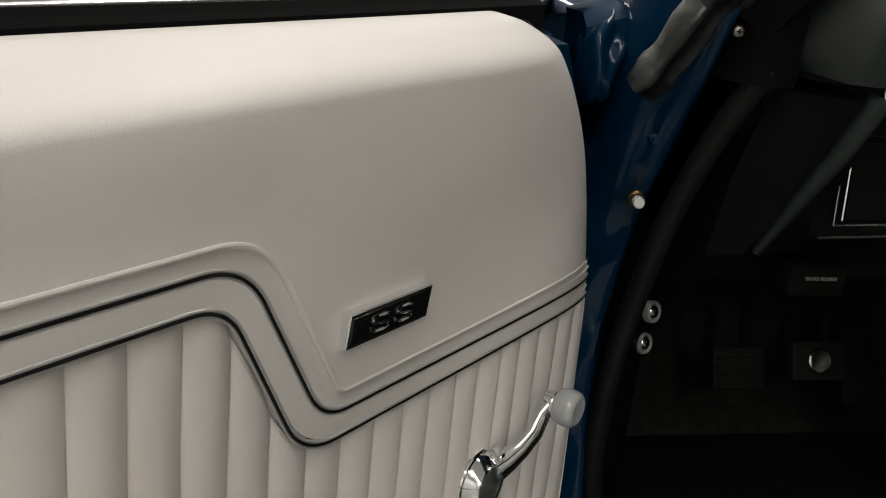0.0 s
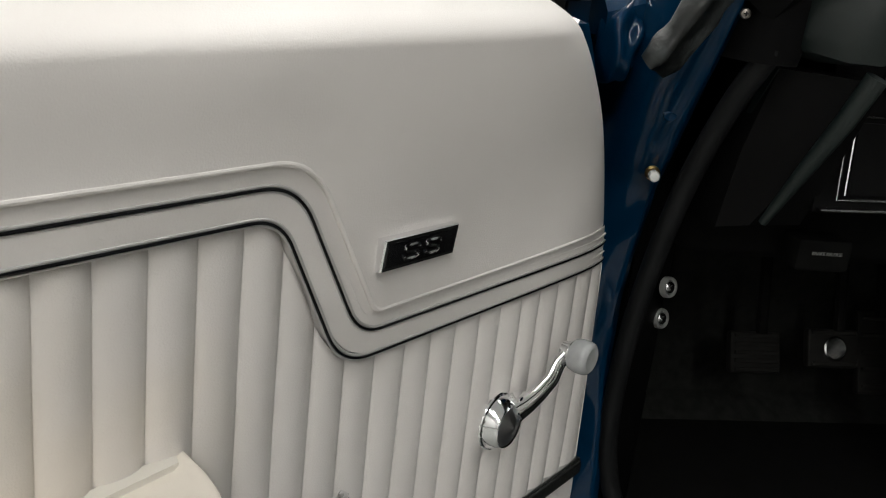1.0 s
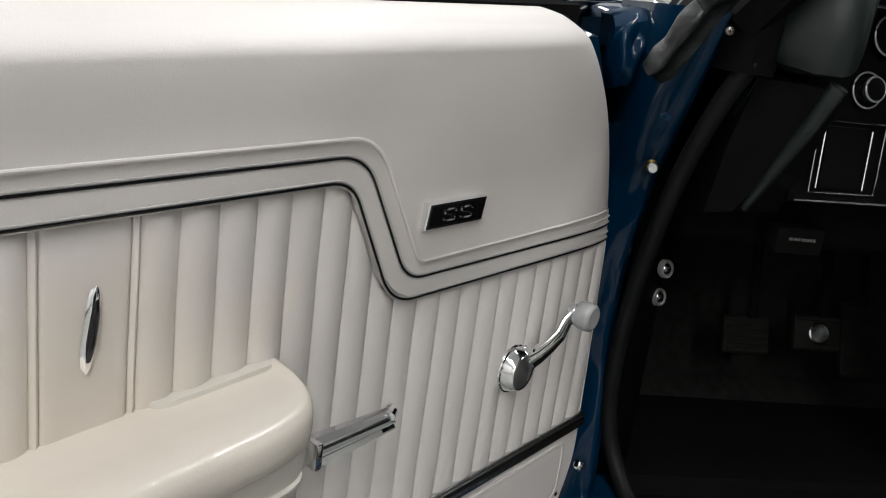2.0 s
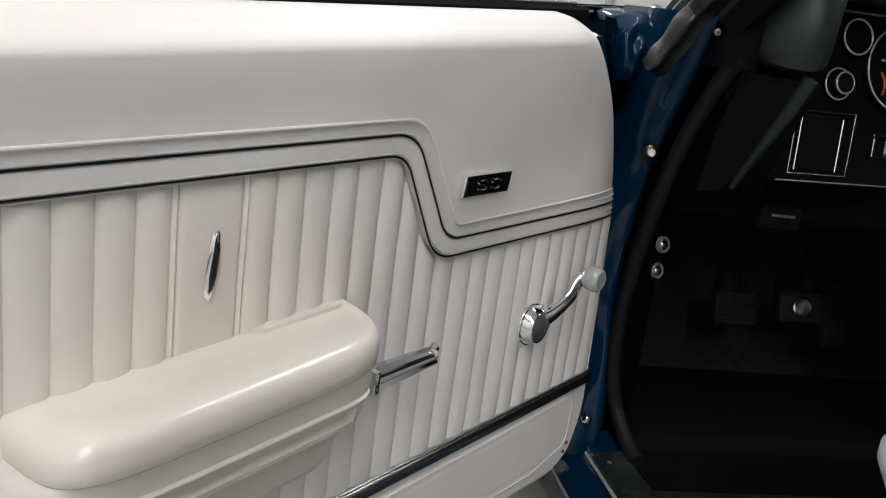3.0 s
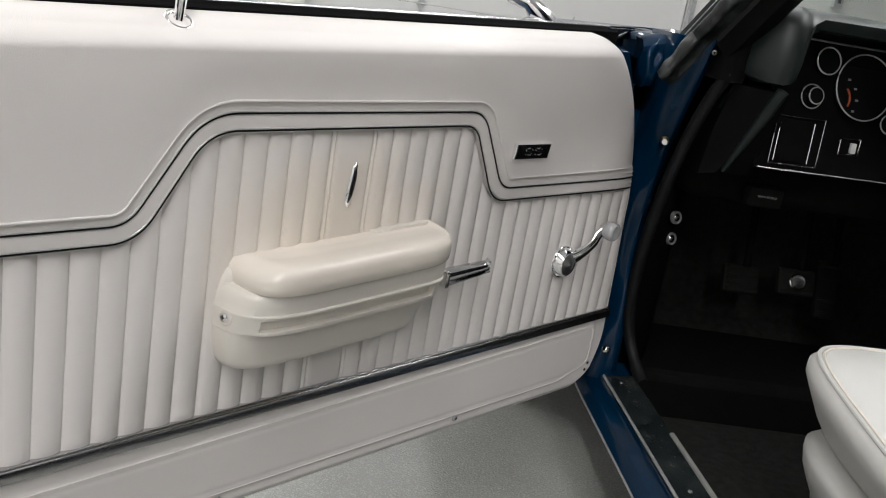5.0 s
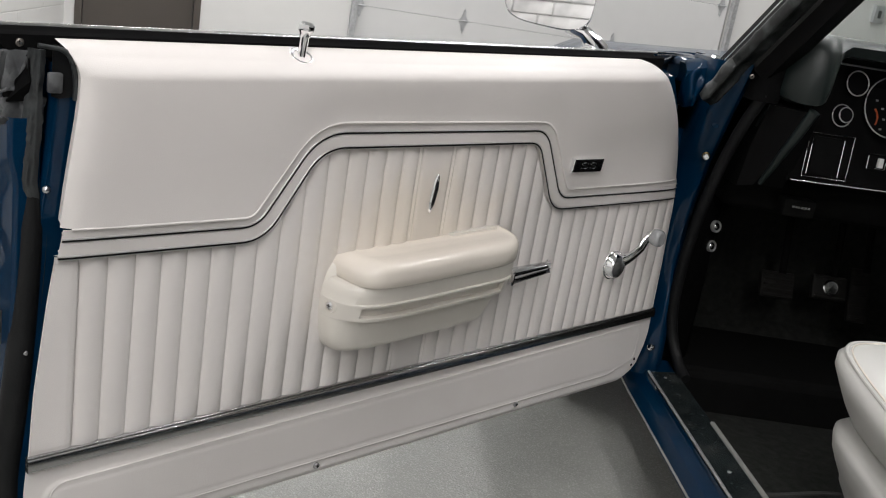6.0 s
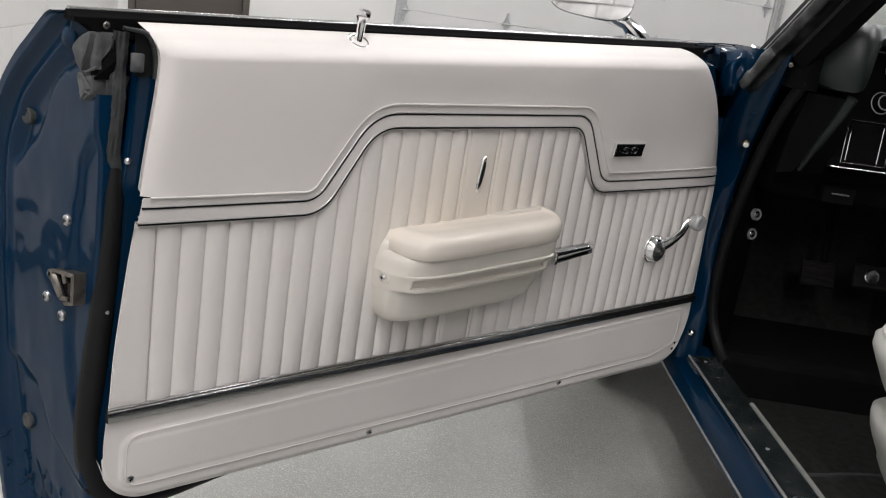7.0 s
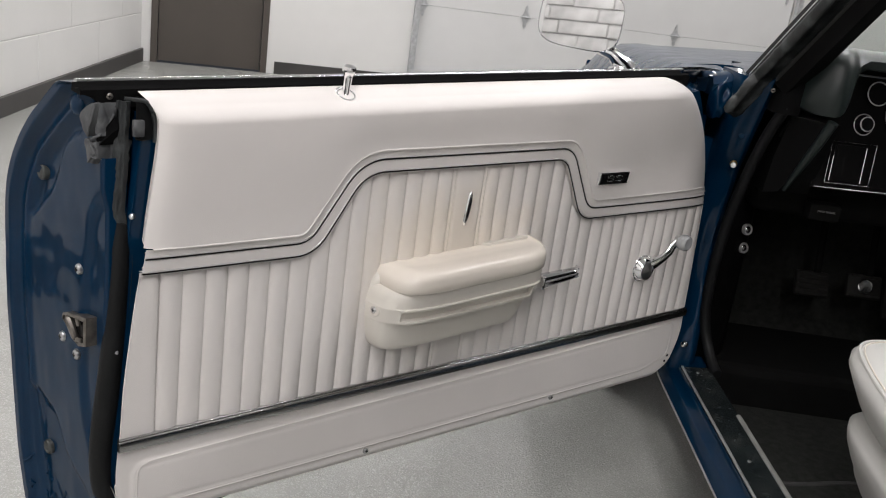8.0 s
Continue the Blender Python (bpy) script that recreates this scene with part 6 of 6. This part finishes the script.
    turned(bm, c, nrm, [(0, 0.010), (0.009, 0.011), (0.010, 0.0140), (0.016, 0.0143), (0.018, 0.0130)], 24)
    cpart("switch_knob", bm, BLACK_GLOSS, sw)
    along, across = Vector((1, slope, 0)).normalized(), nrm.cross(Vector((1, slope, 0))).normalized()
    for r, out, thick in ((0.0202, 0.0052, 0.0011), (0.0136, 0.0172, 0.0013)):
        bm = bmesh.new()
        tube(bm, [c + nrm * out + (along * math.cos(2 * math.pi * k / 32) + across * math.sin(2 * math.pi * k / 32)) * r for k in range(32)], thick, 8, closed=True)
        cpart("switch_ring", bm, SATIN_SOFT, sw, "thin chrome ring")
    bm = bmesh.new()
    turned(bm, c + nrm * 0.018, nrm, [(0, 0.0125), (0.001, 0.012), (0.0015, 0)], 24)
    cpart("knob_face", bm, DIAL, sw)

    def bezel(x0, x1, z0, z1, r, name, mat=CHROME):
        bm = bmesh.new()
        pts = [face(x0, z0, 0.003), face(x1, z0, 0.003), face(x1, z1, 0.003), face(x0, z1, 0.003)]
        dense = [a.lerp(b, k / 4) for a, b in zip(pts, pts[1:] + pts[:1]) for k in range(4)]
        tube(bm, dense, r, 8, closed=True)
        return cpart(name, bm, mat, dash, "thin chrome bezel")
    vent = bezel(0.794, 0.886, 0.803, 0.884, 0.0013, "vent_bezel", WORN_CHROME)
    for x in (0.801, 0.866):
        bm = bmesh.new()
        tube(bm, [face(x, z, 0.006) for z in (0.808, 0.84, 0.876)], 0.0013, 6)
        cpart("vent_post", bm, CHROME, vent)
    bm = bmesh.new()
    loft(bm, [[face(x, z, d) for x, z in ((0.806, 0.808), (0.860, 0.808), (0.860, 0.878), (0.806, 0.878))] for d in (0.001, 0.004)])
    cpart("vent_door", bm, DASH_BLACK, vent, flat=True)
    s2 = bezel(0.923, 0.962, 0.8325, 0.8605, 0.0014, "switch_bezel")
    bm = bmesh.new()
    loft(bm, [[face(x, z, d) for x, z in ((0.944, 0.836), (0.954, 0.836), (0.954, 0.853), (0.944, 0.853))] for d in (0.001, 0.008)])
    cpart("wiper_switch", bm, PRINT, s2, flat=True)
    # under-dash: brake release handle with its lettering
    bm = bmesh.new()
    box(bm, (0.800, 0.560, 0.712), (0.865, 0.60, 0.748), 0.006)
    handle = cpart("brake_release", bm, CABIN_SHADE_BLACK, dash, "black pull handle with white lettering")
    text = bpy.data.curves.new("lettering", "FONT")
    text.body, text.size, text.extrude = "BRAKE RELEASE", 0.0051, 0.0002
    text.align_x, text.align_y = "CENTER", "CENTER"
    tmp = new("lettering", text)
    me = bpy.data.meshes.new_from_object(tmp.evaluated_get(bpy.context.evaluated_depsgraph_get()))
    bpy.data.objects.remove(tmp)
    bm = bmesh.new()
    bm.from_mesh(me)
    cpart_m = CAR @ pose(0.834, 0.5590, 0.733, 90, 0, 0)
    part("lettering", bm, DIM_PRINT, handle, m=cpart_m, flat=True)
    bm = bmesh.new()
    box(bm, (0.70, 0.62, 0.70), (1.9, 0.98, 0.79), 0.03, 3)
    cpart("lower_dash", bm, CABIN_SHADE_BLACK, dash)
    return dash


def pedal(name, x, y, z, w, h, label, disc=False):
    ob = thing(name, cw(x, y + 0.06, z + 0.3), label, "pedal")
    m = pose(x, y, z, -22, 0, 0)
    bm = bmesh.new()
    box(bm, (-w / 2, 0, -h / 2), (w / 2, 0.016, h / 2), 0.006, 2, m)
    pad = cpart("pedal_pad", bm, PEDAL, ob, "black rubber pedal pad")
    for k in range(5):
        zz = -h / 2 + h * (k + 0.5) / 5
        if disc and abs(zz) < 0.018:
            continue
        bm = bmesh.new()
        box(bm, (-w / 2 + 0.006, -0.003, zz - 0.003), (w / 2 - 0.006, 0.002, zz + 0.003), 0.001, 1, m)
        cpart("pad_rib", bm, PEDAL, pad)
    if disc:
        bm = bmesh.new()
        turned(bm, m @ Vector((0, 0.002, 0.0)), m.to_3x3() @ Vector((0, -1, 0)), [(0, 0.0185), (0.006, 0.0185), (0.0075, 0.016), (0.007, 0.014), (0.007, 0)], 28)
        cpart("pedal_disc", bm, WORN_CHROME, pad, "round bright metal pedal badge")
    bm = bmesh.new()
    tube(bm, [(x + 0.01, y + 0.014, z + h * 0.4), (x + 0.012, y + 0.05, z + 0.15), (x + 0.012, y + 0.09, z + 0.32)], 0.009, 8)
    cpart("pedal_arm", bm, CABIN_SHADE_BLACK, ob)


def build_seat():
    """Front bucket seat: piped cushion over a moulded base, with its backrest."""
    seat = thing("front_seat", cw(1.06, -0.15, 0.24), "white vinyl bucket seat with piped cushion edges", "seat")
    bm = bmesh.new()
    rings = []
    x0, x1, y1, y0 = 0.778, 1.31, 0.262, -0.36
    for z, k in ((0.468, 0.060), (0.476, 0.040), (0.500, 0.026), (0.535, 0.011), (0.556, 0.002), (0.571, 0.002), (0.582, 0.012), (0.588, 0.030), (0.590, 0.08), (0.583, 0.16)):
        ring = []
        for i in range(64):
            a = 2 * math.pi * i / 64
            ca, sa = math.cos(a), math.sin(a)
            n = 6.0
            fx = math.copysign(abs(ca) ** (2 / n), ca)
            fy = math.copysign(abs(sa) ** (2 / n), sa)
            front = smooth((fy + 0.2) / 1.2)
            zz = z - 0.035 * (1 - front) * (1 if z > 0.53 else 0.4)
            ring.append(Vector(((x0 + x1) / 2 + fx * ((x1 - x0) / 2 - k), (y0 + y1) / 2 + fy * ((y1 - y0) / 2 - k), zz)))
        rings.append(ring)
    loft(bm, rings)
    cushion = cpart("cushion", bm, SEAT_VINYL_SHADED, seat, "white vinyl seat cushion", angle=60)
    for lvl, out in ((6, 0.002),):
        bm = bmesh.new()
        tube(bm, [p + Vector((0, 0, 0.001)) for p in rings[lvl]], 0.0035, 8, closed=True)
        cpart("piping", bm, SEAT_VINYL_SHADED, cushion)
    bm = bmesh.new()
    tube(bm, [p * 1.0 + (Vector((1.05, -0.05, p.z)) - p) * 0.022 + Vector((0, 0, 0.003)) for p in rings[6]], 0.0016, 6, closed=True)
    cpart("stitched_seam", bm, CREAM, cushion)
    bm = bmesh.new()
    rings = []
    for z, k in ((0.285, 0.110), (0.290, 0.088), (0.310, 0.066), (0.335, 0.046), (0.358, 0.032), (0.374, 0.024), (0.382, 0.023), (0.390, 0.019), (0.405, 0.012), (0.425, 0.004), (0.442, 0.001), (0.454, 0.001), (0.463, 0.010), (0.467, 0.05)):
        ring = []
        for i in range(48):
            a = 2 * math.pi * i / 48
            ca, sa = math.cos(a), math.sin(a)
            fx, fy = math.copysign(abs(ca) ** (1 / 3), ca), math.copysign(abs(sa) ** (1 / 3), sa)
            ring.append(Vector((1.05 + fx * (0.250 - k), -0.05 + fy * (0.275 - k) + 0.01, z - 0.02 * (1 - smooth((fy + 0.2) / 1.2)))))
        rings.append(ring)
    loft(bm, rings)
    cpart("seat_base", bm, SEAT_VINYL_SHADED, seat, "white vinyl covered seat base", angle=60)
    bm = bmesh.new()
    loft(bm, [[Vector((1.05 + sx * w, y + dy, z)) for sx, dy in ((-1, 0.0), (-0.8, 0.05), (0.8, 0.05), (1, 0.0), (0.8, -0.07), (-0.8, -0.07))] for z, y, w in ((0.52, -0.32, 0.23), (0.60, -0.36, 0.26), (0.85, -0.43, 0.25), (1.05, -0.49, 0.20), (1.10, -0.50, 0.12))])
    cpart("backrest", bm, SEAT_VINYL_SHADED, seat, "white vinyl backrest", angle=50)
    bm = bmesh.new()
    for x in (0.95, 1.15):
        box(bm, (x - 0.02, -0.3, 0.235), (x + 0.02, 0.10, 0.335), 0.006)
    cpart("seat_track", bm, DASH_BLACK, seat)


def build_mat():
    """Carpet floor mat with a bound front edge."""
    mat = thing("floor_mat", cw(0.89, 0.12, 0.235), "black carpet floor mat with a grey bound edge", "floor mat")
    edge = lambda x: 0.300 + 0.042 * smooth((x - 0.74) / 0.22) + 0.003 * math.sin(x * 21)
    bm = bmesh.new()
    xs = np.linspace(0.735, 1.07, 24)
    low = [Vector((x, edge(x), 0.2355)) for x in xs] + [Vector((1.07, -0.08, 0.2355)), Vector((0.735, -0.08, 0.2355))]
    loft(bm, [low, [p + Vector((0, 0, 0.008)) for p in low], [p * 0.99 + Vector((0.0089, 0.0012, 0.0125)) for p in low]])
    cpart("mat_body", bm, CARPET, mat, flat=True)
    bm = bmesh.new()
    tube(bm, [Vector((x, edge(x), 0.2440)) for x in xs], 0.0062, 8)
    cpart("mat_binding", bm, MAT_EDGE, mat, "grey bound edge")


build_car()
build_dash()
build_mat()
pedal("clutch_pedal", 0.962, 0.85, 0.495, 0.082, 0.062, "black rubber clutch pedal hanging below the dash")
pedal("brake_pedal", 1.086, 0.85, 0.506, 0.085, 0.058, "black rubber brake pedal with a round metal badge", True)
pedal("accelerator_pedal", 1.175, 0.88, 0.49, 0.05, 0.13, "long black rubber accelerator pedal")
build_seat()
